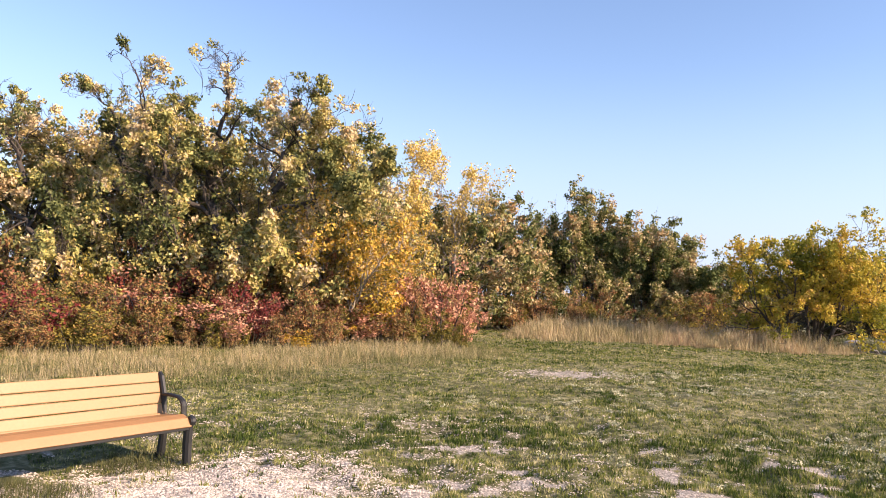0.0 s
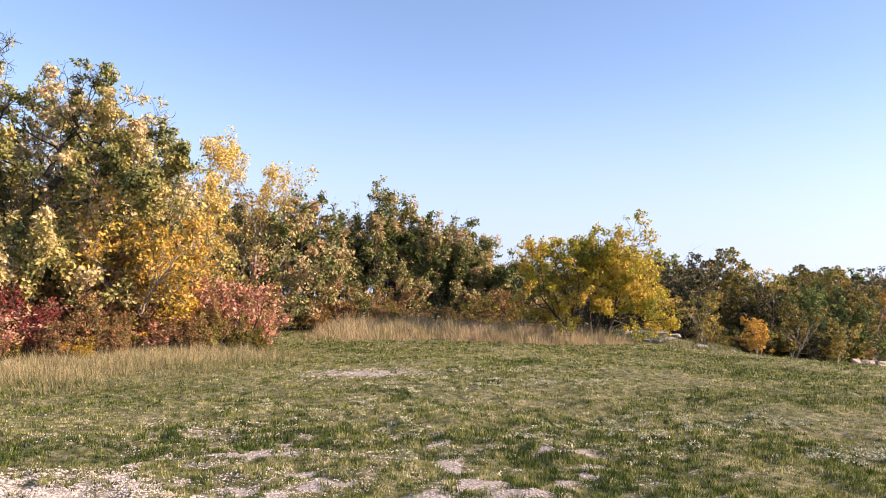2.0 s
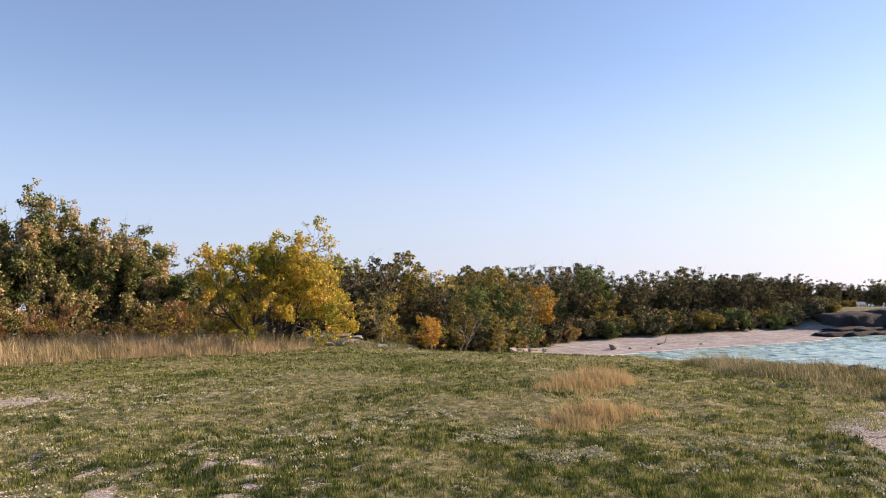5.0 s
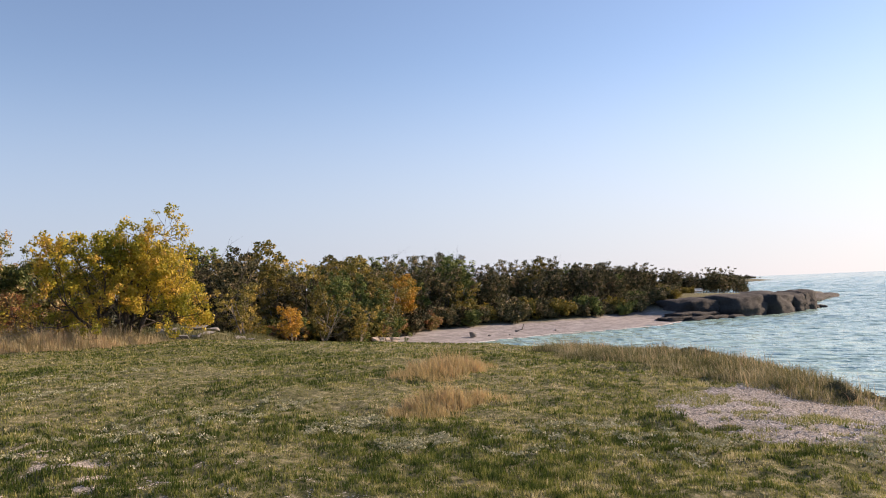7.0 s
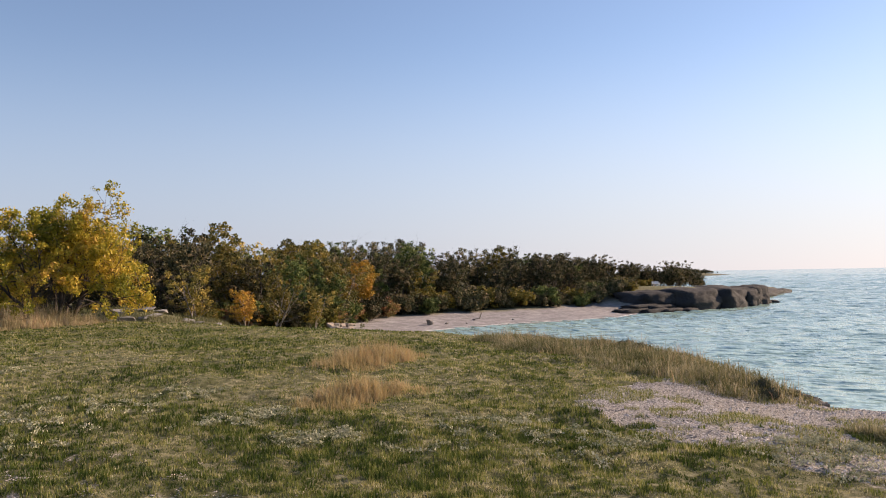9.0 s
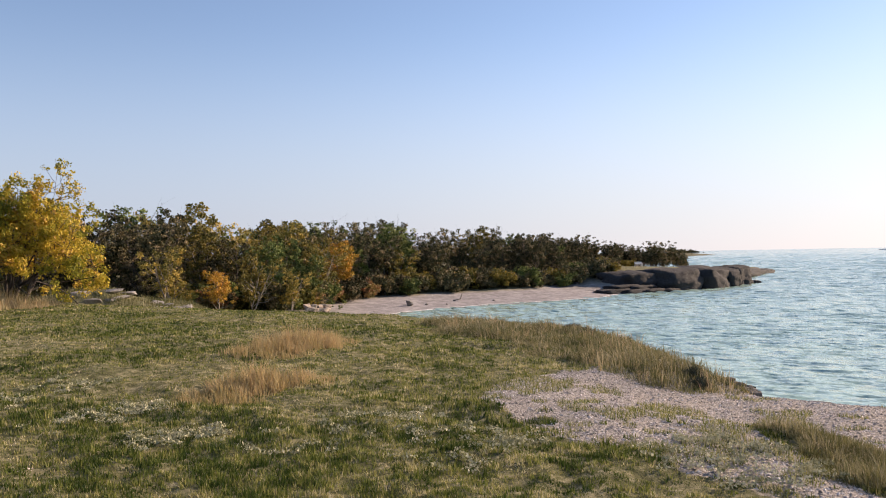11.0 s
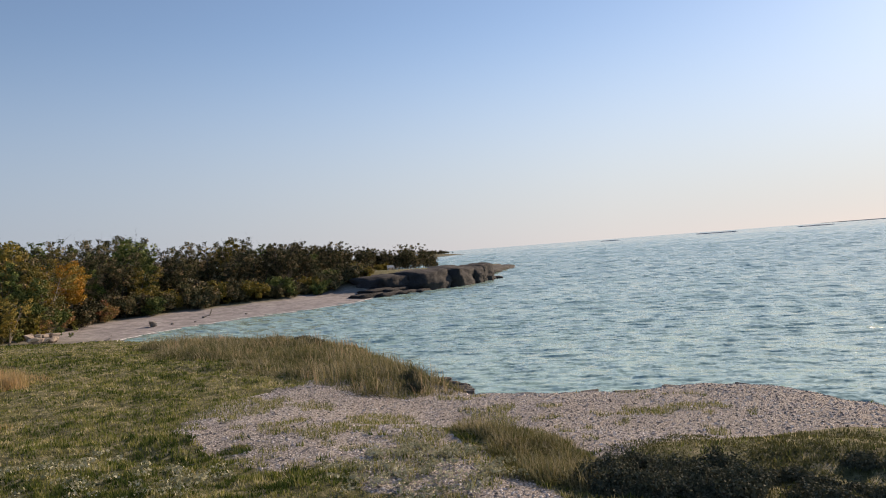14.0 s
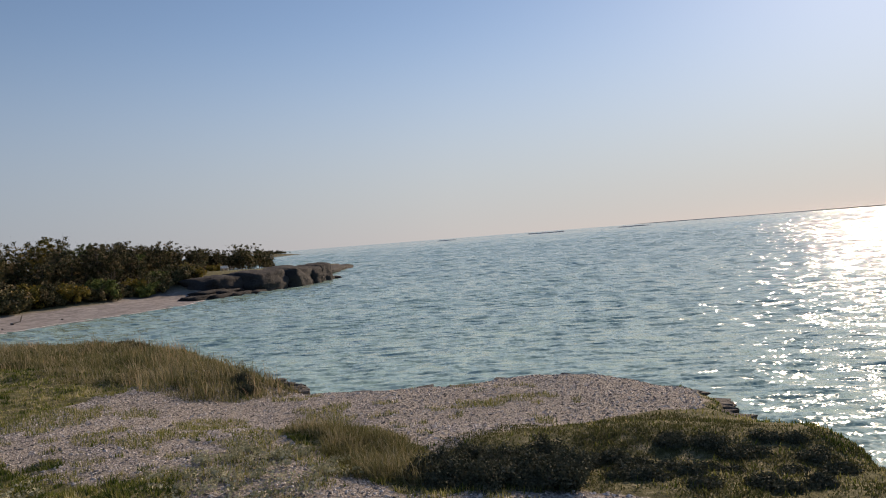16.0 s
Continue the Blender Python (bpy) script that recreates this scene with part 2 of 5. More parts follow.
def ground_material():
    m, n, l, p = nodes_of("turf_and_gravel")
    pos = n.new("ShaderNodeNewGeometry").outputs["Position"]
    cover = n.new("ShaderNodeVertexColor")
    cover.layer_name = "cover"
    sep = n.new("ShaderNodeSeparateColor")
    l.new(cover.outputs[0], sep.inputs[0])
    patch, fine, grit = noise_node(n, l, 0.7, 5, 0.6, pos), noise_node(n, l, 9, 8, 0.7, pos), noise_node(n, l, 45, 4, 0.6, pos)
    turf = ramp_node(n, [(0.3, (0.028, 0.034, 0.011)), (0.5, (0.1, 0.11, 0.034)), (0.68, (0.4, 0.36, 0.24))])
    l.new(fine.outputs[0], turf.inputs[0])
    dry = ramp_node(n, [(0.35, (0.05, 0.05, 0.022)), (0.65, (0.26, 0.23, 0.13))])
    l.new(fine.outputs[0], dry.inputs[0])
    turf2 = mix_colour(n, l, patch.outputs[0], turf.outputs[0], dry.outputs[0])
    gravel = ramp_node(n, [(0.3, (0.1, 0.09, 0.08)), (0.5, (0.32, 0.285, 0.25)), (0.7, (0.6, 0.55, 0.49))])
    l.new(grit.outputs[0], gravel.inputs[0])
    # gravel shows through where the worn mask and the noise agree
    worn = n.new("ShaderNodeMath")
    worn.operation = "ADD"
    l.new(sep.outputs[0], worn.inputs[0])
    l.new(fine.outputs[0], worn.inputs[1])
    edge = n.new("ShaderNodeMapRange")
    edge.inputs[1].default_value, edge.inputs[2].default_value = 0.92, 1.12
    l.new(worn.outputs[0], edge.inputs[0])
    c1 = mix_colour(n, l, edge.outputs[0], turf2, gravel.outputs[0])
    bands = n.new("ShaderNodeMath")
    bands.operation = "MULTIPLY_ADD"
    bands.inputs[1].default_value = 0.55
    half = n.new("ShaderNodeMath")
    half.operation = "MULTIPLY"
    half.inputs[1].default_value = 0.45
    l.new(noise_node(n, l, 2.2, 4, 0.7, pos).outputs[0], half.inputs[0])
    l.new(patch.outputs[0], bands.inputs[0])
    l.new(half.outputs[0], bands.inputs[2])
    shingle = ramp_node(n, [(0.36, (0.18, 0.168, 0.17)), (0.5, (0.29, 0.275, 0.277)), (0.62, (0.42, 0.4, 0.4))])
    l.new(bands.outputs[0], shingle.inputs[0])
    c2 = mix_colour(n, l, sep.outputs[1], c1, shingle.outputs[0])
    stone = ramp_node(n, [(0.3, (0.03, 0.028, 0.026)), (0.5, (0.09, 0.083, 0.077)), (0.7, (0.2, 0.185, 0.17))])
    l.new(fine.outputs[0], stone.inputs[0])
    c3 = mix_colour(n, l, sep.outputs[2], c2, stone.outputs[0])
    l.new(c3, p.inputs["Base Color"])
    p.inputs["Roughness"].default_value = 0.95
    p.inputs["Specular IOR Level"].default_value = 0.2
    bm = n.new("ShaderNodeBump")
    bm.inputs["Strength"].default_value, bm.inputs["Distance"].default_value = 0.7, 0.03
    both = n.new("ShaderNodeMath")
    both.operation = "ADD"
    l.new(fine.outputs[0], both.inputs[0])
    l.new(grit.outputs[0], both.inputs[1])
    l.new(both.outputs[0], bm.inputs["Height"])
    l.new(bm.outputs[0], p.inputs["Normal"])
    return m


def water_material():
    m, n, l, p = nodes_of("lake_water")
    pos = n.new("ShaderNodeNewGeometry").outputs["Position"]
    mp = n.new("ShaderNodeMapping")
    mp.inputs["Rotation"].default_value = (0, 0, radians(-25))
    mp.inputs["Scale"].default_value = (1.0, 0.42, 1.0)
    l.new(pos, mp.inputs[0])

    def slope(tex, strength):
        c = n.new("ShaderNodeVectorMath")
        c.operation = "SUBTRACT"
        l.new(tex.outputs["Color"], c.inputs[0])
        c.inputs[1].default_value = (0.5, 0.5, 0.5)
        k = n.new("ShaderNodeVectorMath")
        k.operation = "MULTIPLY"
        l.new(c.outputs[0], k.inputs[0])
        k.inputs[1].default_value = (strength, strength, 0)
        return k.outputs[0]

    def plus(a, b):
        k = n.new("ShaderNodeVectorMath")
        k.operation = "ADD"
        l.new(a, k.inputs[0])
        l.new(b, k.inputs[1])
        return k.outputs[0]

    # the slopes of chop and ripple tilt the surface's own normal
    waves = plus(slope(noise_node(n, l, 1.5, 2, 0.55, mp.outputs[0], 0.3), 1.3), slope(noise_node(n, l, 5.0, 2, 0.5, pos), 0.8))
    tilted = plus(waves, n.new("ShaderNodeNewGeometry").outputs["Normal"])
    unit = n.new("ShaderNodeVectorMath")
    unit.operation = "NORMALIZE"
    l.new(tilted, unit.inputs[0])
    l.new(unit.outputs[0], p.inputs["Normal"])
    murk = noise_node(n, l, 0.03, 4, 0.5, pos)
    tint = ramp_node(n, [(0.35, (0.3, 0.46, 0.415)), (0.65, (0.35, 0.51, 0.455))])
    l.new(murk.outputs[0], tint.inputs[0])
    l.new(tint.outputs[0], p.inputs["Base Color"])
    p.inputs["Roughness"].default_value, p.inputs["IOR"].default_value = 0.1, 1.333
    return m


GROUND, LAKE = ground_material(), water_material()
FOAM = rough_material("foam", [(0.3, (0.6, 0.62, 0.6)), (0.7, (0.85, 0.86, 0.84))], 2, 0.8, 0.5)
SLAT = rough_material("tan_slat", [(0.3, (0.25, 0.13, 0.052)), (0.7, (0.31, 0.165, 0.07))], 1.2, 0.5, 0.12, 30)
BLACK_METAL = rough_material("black_painted_metal", [(0.3, (0.006, 0.006, 0.007)), (0.7, (0.014, 0.014, 0.015))], 6, 0.5, 0.08)
WHITE_BOARD = rough_material("white_board", [(0.3, (0.62, 0.6, 0.55)), (0.7, (0.8, 0.78, 0.74))], 3, 0.6, 0.1)


# ---- mesh helpers ----
RNG = np.random.default_rng(7)


def mesh_of(name, verts, faces, tone=None, smooth=False):
    """A mesh from arrays: faces is (n, 3) or (n, 4). tone: one value a vertex."""
    me = bpy.data.meshes.new(name)
    verts, faces = np.asarray(verts, np.float32), np.asarray(faces, np.int32)
    k = faces.shape[1]
    me.vertices.add(len(verts))
    me.vertices.foreach_set("co", verts.ravel())
    me.loops.add(faces.size)
    me.loops.foreach_set("vertex_index", faces.ravel())
    me.polygons.add(len(faces))
    me.polygons.foreach_set("loop_start", np.arange(0, faces.size, k, dtype=np.int32))
    me.polygons.foreach_set("loop_total", np.full(len(faces), k, np.int32))
    me.polygons.foreach_set("use_smooth", np.full(len(faces), smooth))
    if tone is not None:
        me.attributes.new("tone", "FLOAT", "POINT").data.foreach_set("value", np.asarray(tone, np.float32))
    me.update(calc_edges=True)
    return me


def put(name, me, material, parent=None, label="", m=None):
    ob = new(name, me)
    if material and not me.materials:
        me.materials.append(material)
    if parent:
        ob.parent = parent
    if m is not None:
        ob.matrix_basis = m
    return tagged(ob, label)


def part(name, bm, material, parent, label=""):
    me = bpy.data.meshes.new(name)
    bm.to_mesh(me)
    bm.free()
    return put(name, me, material, parent, label)


def lattice(ix, iy, seed):
    v = np.sin(ix * 127.1 + iy * 311.7 + seed * 74.7) * 43758.5453
    return v - np.floor(v)


def vnoise(x, y, scale, seed=0, octaves=3):
    """Smooth noise in 0..1 over the plan; scale is the size of its patches in metres."""
    total, amp, norm = 0.0, 1.0, 0.0
    x, y = np.asarray(x, float) / scale, np.asarray(y, float) / scale
    for o in range(octaves):
        ix, iy = np.floor(x), np.floor(y)
        fx, fy = x - ix, y - iy
        fx, fy = fx * fx * (3 - 2 * fx), fy * fy * (3 - 2 * fy)
        s = seed + o
        v = (lattice(ix, iy, s) * (1 - fx) + lattice(ix + 1, iy, s) * fx) * (1 - fy) + (lattice(ix, iy + 1, s) * (1 - fx) + lattice(ix + 1, iy + 1, s) * fx) * fy
        total, norm, amp = total + amp * v, norm + amp, amp * 0.5
        x, y = x * 2.03, y * 2.03
    return total / norm


def smooth(a, lo, hi):
    t = np.clip((a - lo) / (hi - lo), 0, 1)
    return t * t * (3 - 2 * t)


# ---- the lie of the land ----
SHORE = [(-4800, -4800), (-300, -4800), (-40, -900), (2, -120), (5, -30), (6.0, -10), (6.8, -4.5), (7.6, -2.4), (8.7, -1.8), (9.8, -1.6), (10.9, -1.25),
         (11.8, -1.0), (12.3, -0.45), (12.85, 0.25), (13.2, 1.0), (12.75, 1.8), (12.4, 2.7), (12.6, 4.0), (13.5, 5.4), (14.8, 7.0), (16.3, 9.0), (18.6, 12.5),
         (20.5, 17), (24, 24), (31, 34), (40, 46), (50, 55), (62, 60.5), (68, 60), (75, 59.5), (83, 57), (92, 55), (101, 57.2), (109, 57), (116, 55),
         (125, 54.5), (135, 55), (143, 58.5), (158, 65), (205, 74.5), (210, 81), (190, 92), (230, 130), (420, 220), (700, 330), (862, 389), (900, 430), (980, 620),
         (1300, 1500), (1500, 4800), (-4800, 4800)]
# the grassed flat on top, whose brink drops to the cove
FLAT = [(-200, -60), (4, -60), (5, -30), (6.0, -10), (6.8, -4.5), (7.6, -2.4), (8.7, -1.8), (9.8, -1.6), (10.9, -1.25), (11.8, -1.0), (12.3, -0.45), (12.85, 0.25),
        (13.2, 1.0), (12.75, 1.8), (12.4, 2.7), (12.6, 4.0), (13.5, 5.4), (14.8, 7.0), (16.3, 9.0), (17.8, 12.5), (18.4, 16), (18.6, 21), (18.2, 26), (17.6, 32), (14, 60), (-20, 220), (-200, 220)]


# the low bank beside the gravel and the sward at the point
BANK = [(9.7, 2.8), (9.3, 2.75), (8.9, 2.25), (8.45, 1.75), (7.9, 1.2), (7.9, 0.85), (8.5, 0.95), (9.2, 1.35), (9.6, 2.0)]
POINT = [(8.9, 1.3), (9.6, 0.9), (10.4, 0.3), (11.0, -0.5), (10.8, -1.05), (9.8, -1.45), (7.5, -1.9), (7.7, -0.6), (8.0, 0.0), (8.0, 0.8), (8.4, 1.0)]


def inside_distance(x, y, loop):
    """Metres to a closed outline: positive inside it."""
    x, y = np.asarray(x, float).ravel(), np.asarray(y, float).ravel()
    best, odd = np.full(x.shape, 1e18), np.zeros(x.shape, bool)
    for (ax, ay), (bx, by) in zip(loop, loop[1:] + loop[:1]):
        ex, ey = bx - ax, by - ay
        t = np.clip(((x - ax) * ex + (y - ay) * ey) / (ex * ex + ey * ey), 0, 1)
        best = np.minimum(best, (x - ax - t * ex) ** 2 + (y - ay - t * ey) ** 2)
        if ay != by:
            odd ^= ((ay > y) != (by > y)) & (x < ex * (y - ay) / ey + ax)
    return np.where(odd, 1, -1) * np.sqrt(best)


def land(x, y):
    """Height of the ground, and the three masks: worn gravel, beach shingle, bare rock."""
    shape = np.shape(x)
    x, y = np.asarray(x, float).ravel(), np.asarray(y, float).ravel()
    near = np.hypot(x, y) < 60
    rag = (vnoise(x, y, 1.3, 3) - 0.5) * 0.9
    ds = inside_distance(x, y, SHORE) + np.where(near, rag, (vnoise(x, y, 9, 5) - 0.5) * 3)
    df = inside_distance(x, y, FLAT) + rag
    top = 0.32 * np.exp(-(((x - 5.5) / 8) ** 2 + ((y - 14) / 8) ** 2)) + 0.06 * (vnoise(x, y, 2.5, 11) - 0.5) + 0.05 * (vnoise(x, y, 0.55, 12, 2) - 0.5)
    # small hummocks of the turf, lower on the gravel
    lumpy = smooth(df, 0.0, 1.0) * (1 - 0.75 * smooth(x - 0.41 * (y - 2.3), 7.3, 8.3) * smooth(-y, -6.2, -5.4))
    top += lumpy * (0.085 * (vnoise(x, y, 0.42, 13, 2) - 0.5) + 0.05 * (vnoise(x, y, 0.2, 14, 2) - 0.5))
    top += 0.07 * np.exp(-(((x - 9.3) / 1.0) ** 2 + ((y + 0.3) / 0.8) ** 2))
    top += 0.25 * smooth(y, 22, 34) * smooth(-x, -16, 0)
    top -= 0.22 * smooth(x, 9.2, 10.6) * smooth(-y, -5.5, -3.5) + (0.16 + 0.16 * smooth(y, 16, 26)) * smooth(-df, -4, 0) * smooth(y, 8, 14)
    # the bank with low bushes dips a little before the shelf
    top -= 0.12 * np.exp(-(((x - 8.9) / 0.6) ** 2)) * smooth(-y, -2.6, -1.2)
    top -= 0.09 * np.exp(-(((x + 2.8) / 1.6) ** 2 + ((y - 6.8) / 1.6) ** 2))
    # ground north of the flat: down into the cove, up again on the headland
    low = -3.3 + 0.8 * (vnoise(x, y, 30, 21) - 0.5) + 2.3 * np.exp(-(((x - 128) / 26) ** 2 + ((y - 72) / 22) ** 2)) + (3.0 + 1.4 * (vnoise(x, y, 3.0, 22, 3) - 0.5)) * np.exp(-(((x - 23) / 8.5) ** 2 + ((y - 50) / 7) ** 2))
    low += 1.5 * smooth(np.hypot(x, y), 150, 400)
    brink = smooth(df, -5.5, 0.4)
    z = low + (top - low) * brink
    # cliffs near by and on the headland, a sloping beach in the cove
    beach = smooth(x, 40, 58) * smooth(-x, -112, -100) * smooth(y, 40, 50)
    cliff = np.where(near & (beach < 0.5), smooth(ds, -1.3, 0.15), smooth(ds, -0.5, 3.0))
    deep = WATER - 0.6 - np.clip(-ds, 0, 20) * 0.12
    z_cliff = deep + (z - deep) * cliff
    z_beach = np.where(ds > 0, WATER + 0.075 * ds, WATER + 0.12 * ds)
    z_beach = z_beach + (z - z_beach) * smooth(ds, 11, 17)
    z = z_cliff + (z_beach - z_cliff) * beach
    # masks
    blob = lambda cx, cy, rx, ry: np.exp(-(((x - cx) / rx) ** 2 + ((y - cy) / ry) ** 2))
    worn = 1.25 * smooth(x - 0.41 * (y - 2.3) + 1.1 * (vnoise(x, y, 0.8, 31) - 0.5) + 0.7 * (vnoise(x, y, 0.25, 36, 2) - 0.5), 7.1, 8.1) * smooth(-y + 0.5 * (vnoise(x, y, 0.7, 32) - 0.5), -6.0, -5.4) * smooth(ds, -0.6, 0.1) * smooth(y, -1.3, -0.5)
    worn *= 1 - smooth(inside_distance(x, y, POINT), -0.15, 0.1) - smooth(inside_distance(x, y, BANK), -0.1, 0.1)
    worn *= 0.62 + 0.5 * vnoise(x, y, 0.9, 34) + 0.4 * smooth(x, 9.6, 10.4)
    worn = np.maximum(worn, 0.9 * blob(-2.0, 6.6, 1.5, 1.4))
    worn = np.maximum(worn, 0.62 * blob(1.7, 15.0, 1.7, 1.1))
    worn = np.maximum(worn, 0.36 * np.maximum.reduce([blob(1.8, 16.8, 1.3, 1.0), blob(0.6, 7.2, 2.0, 1.2), blob(2.4, 6.2, 2.2, 0.9), blob(-0.5, 9.5, 1.8, 1.6)]))
    worn = np.maximum(worn, 0.75 * smooth(0.65 * vnoise(x, y, 0.26, 33, 2) + 0.35 * vnoise(x, y, 1.6, 35, 2), 0.5, 0.66) * smooth(-y, -14, -6) * smooth(-x, -5.5, -3))
    worn *= 0.4 + smooth(ds, 0, 0.5) * 0.6
    shingle = beach * smooth(-ds, -13, -11.5)
    rock = np.maximum(1 - cliff, 0) * (1 - beach) + np.where(~near, smooth(-ds, -4.5, -2.5) * (1 - beach), 0)
    return z.reshape(shape), worn.reshape(shape), shingle.reshape(shape), np.clip(rock, 0, 1).reshape(shape), ds.reshape(shape), df.reshape(shape)


def height(x, y):
    return land(np.array([float(x)]), np.array([float(y)]))[0][0]


def steps(lo, hi, fine, reach, growth=1.12):
    """Grid lines: even between lo and hi, then ever wider out to the horizon."""
    mid = list(np.arange(lo, hi, fine))
    out, s, a, b = [], fine, lo, mid[-1]
    left, right = [], []
    while b < reach:
        s = min(s * growth, 1.6) if b < 230 else s * 1.25
        b += s
        right.append(b)
    s = fine
    while a > -reach:
        s *= 1.22
        a -= s
        left.append(a)
    return np.array(left[::-1] + mid + right)


def build_ground():
    gx, gy = steps(-7, 17, 0.085, 4700, 1.1), steps(-2, 22, 0.085, 4700, 1.1)
    x, y = np.meshgrid(gx, gy)
    z, worn, shingle, rock, _, _ = land(x, y)
    nx, ny = len(gx), len(gy)
    idx = np.arange(nx * ny).reshape(ny, nx)
    faces = np.stack([idx[:-1, :-1], idx[:-1, 1:], idx[1:, 1:], idx[1:, :-1]], -1).reshape(-1, 4)
    me = mesh_of("ground", np.stack([x, y, z], -1).reshape(-1, 3), faces, smooth=True)
    col = np.stack([worn, shingle, rock, np.ones_like(worn)], -1).reshape(-1, 4)
    me.color_attributes.new("cover", "FLOAT_COLOR", "POINT").data.foreach_set("color", col.astype(np.float32).ravel())
    ob = put("ground", me, GROUND)
    return tagged(ob, "grassy headland with worn gravel, shingle cove and limestone edge", "ground", kind="structure")


def build_water():
    """One sheet, fine over the bay. Its wave lengths are fitted to the camera's view and fade where the mesh grows
    coarse.
    """
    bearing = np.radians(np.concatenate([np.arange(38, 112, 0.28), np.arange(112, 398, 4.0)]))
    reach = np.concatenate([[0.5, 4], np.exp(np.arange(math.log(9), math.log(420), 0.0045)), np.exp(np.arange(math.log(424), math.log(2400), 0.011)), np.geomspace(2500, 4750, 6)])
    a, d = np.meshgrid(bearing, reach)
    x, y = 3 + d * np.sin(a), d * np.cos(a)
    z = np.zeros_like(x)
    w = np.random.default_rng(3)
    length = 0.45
    # wave length grows with distance from the camera's standpoint, fitted to its view
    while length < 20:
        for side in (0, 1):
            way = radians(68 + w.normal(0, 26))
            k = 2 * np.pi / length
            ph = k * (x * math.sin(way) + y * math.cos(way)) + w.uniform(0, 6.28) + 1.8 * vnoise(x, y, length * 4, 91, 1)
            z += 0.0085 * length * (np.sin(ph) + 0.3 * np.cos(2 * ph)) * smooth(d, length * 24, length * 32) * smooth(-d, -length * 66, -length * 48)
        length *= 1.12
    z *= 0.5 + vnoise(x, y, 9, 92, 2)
    n = len(bearing)
    idx = np.arange(x.size).reshape(x.shape)
    nxt = np.roll(idx, -1, axis=1)
    faces = np.stack([idx[:-1], nxt[:-1], nxt[1:], idx[1:]], -1).reshape(-1, 4)[:, ::-1]
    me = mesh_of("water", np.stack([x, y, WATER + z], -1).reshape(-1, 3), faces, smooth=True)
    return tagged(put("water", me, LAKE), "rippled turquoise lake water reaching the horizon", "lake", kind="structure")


build_ground()
build_water()


# ---- trees ----
def tube(points, radii, sides=5):
    """Rings along a line, closed to a point at the end: vertices and quads."""
    pts, rad = np.asarray(points, float), np.asarray(radii, float)
    d = np.gradient(pts, axis=0)
    d /= np.linalg.norm(d, axis=1, keepdims=True) + 1e-9
    ref = np.where(np.abs(d[:, 2:3]) > 0.9, [[1.0, 0, 0]], [[0, 0, 1.0]])
    u = np.cross(d, ref)
    u /= np.linalg.norm(u, axis=1, keepdims=True) + 1e-9
    v = np.cross(d, u)
    a = np.linspace(0, 2 * np.pi, sides, endpoint=False)
    ring = pts[:, None] + rad[:, None, None] * (u[:, None] * np.cos(a)[None, :, None] + v[:, None] * np.sin(a)[None, :, None])
    n = len(pts)
    i = np.arange(n * sides).reshape(n, sides)
    q = np.stack([i[:-1], np.roll(i[:-1], -1, 1), np.roll(i[1:], -1, 1), i[1:]], -1).reshape(-1, 4)
    return ring.reshape(-1, 3), q


class Tree:
    """Grows limbs from the ground up and remembers where leaves belong."""

    def __init__(self, seed, gnarl=0.25, lift=0.12, kids=(6, 5, 4), ratio=(0.62, 0.55, 0.5), fork=0.9, cheap=False):
        self.cheap = cheap
        self.r = np.random.default_rng(seed)
        self.gnarl, self.lift, self.kids, self.ratio, self.fork = gnarl, lift, kids, ratio, fork
        self.v, self.q, self.count, self.tips = [], [], 0, []

    def limb(self, p, d, length, radius, level, start=0.3):
        n = max(3, int(5 - level) + (3 if level == 0 else 1)) if not self.cheap else (5, 3, 2)[level]
        pts, rad = [np.array(p, float)], [radius]
        d = np.array(d, float)
        for k in range(n):
            d = d + self.r.normal(0, self.gnarl, 3) * (0.7 if level == 0 else 1.0) + np.array([0, 0, self.lift])
            d /= np.linalg.norm(d)
            pts.append(pts[-1] + d * length / n)
            rad.append(radius * (1 - 0.78 * (k + 1) / n) + 0.002)
        v, q = tube(pts, rad, ((5, 3, 3) if self.cheap else (7, 5, 3, 3, 3))[level])
        self.v.append(v)
        self.q.append(q + self.count)
        self.count += len(v)
        if level >= len(self.kids):
            self.tips.append((pts[-1], d, length))
            self.tips.append((pts[len(pts) // 2], d, length))
            return
        if level == len(self.kids) - 1:
            self.tips.append((pts[-1], d, length * 0.6))
        kids = self.kids[level]
        for k in range(kids):
            f = start + (1 - start) * (k + self.r.uniform(0.2, 0.8)) / kids
            at = f * n
            i = min(int(at), n - 1)
            q0 = pts[i] + (pts[i + 1] - pts[i]) * (at - i)
            turn = self.r.uniform(0, 2 * np.pi)
            way = pts[i + 1] - pts[i]
            way = way / np.linalg.norm(way)
            side = np.cross(way, [math.cos(turn), math.sin(turn), 0.3])
            side /= np.linalg.norm(side) + 1e-9
            a = self.fork * self.r.uniform(0.7, 1.2)
            nd = way * math.cos(a) + side * math.sin(a)
            r1 = max(0.004 if self.cheap else 0.009, (radius * (1 - 0.78 * f)) * self.r.uniform(0.5, 0.75))
            self.limb(q0, nd, length * self.ratio[level] * self.r.uniform(0.7, 1.25) * (1.15 - 0.35 * f), r1, level + 1)

    def reach(self, tall, wide=None):
        """Brings the whole tree to a true height and, where given, to a half width."""
        high = max(v[:, 2].max() for v in self.v)
        out = np.percentile([np.hypot(p[0], p[1]) for p, _, _ in self.tips], 92)
        k = np.array([wide / out if wide else tall / high] * 2 + [tall / high])
        for v in self.v:
            v *= k
        self.tips = [(p * k, d, n) for p, d, n in self.tips]

    def wood(self, name="trunk"):
        return mesh_of(name, np.concatenate(self.v), np.concatenate(self.q), smooth=True)


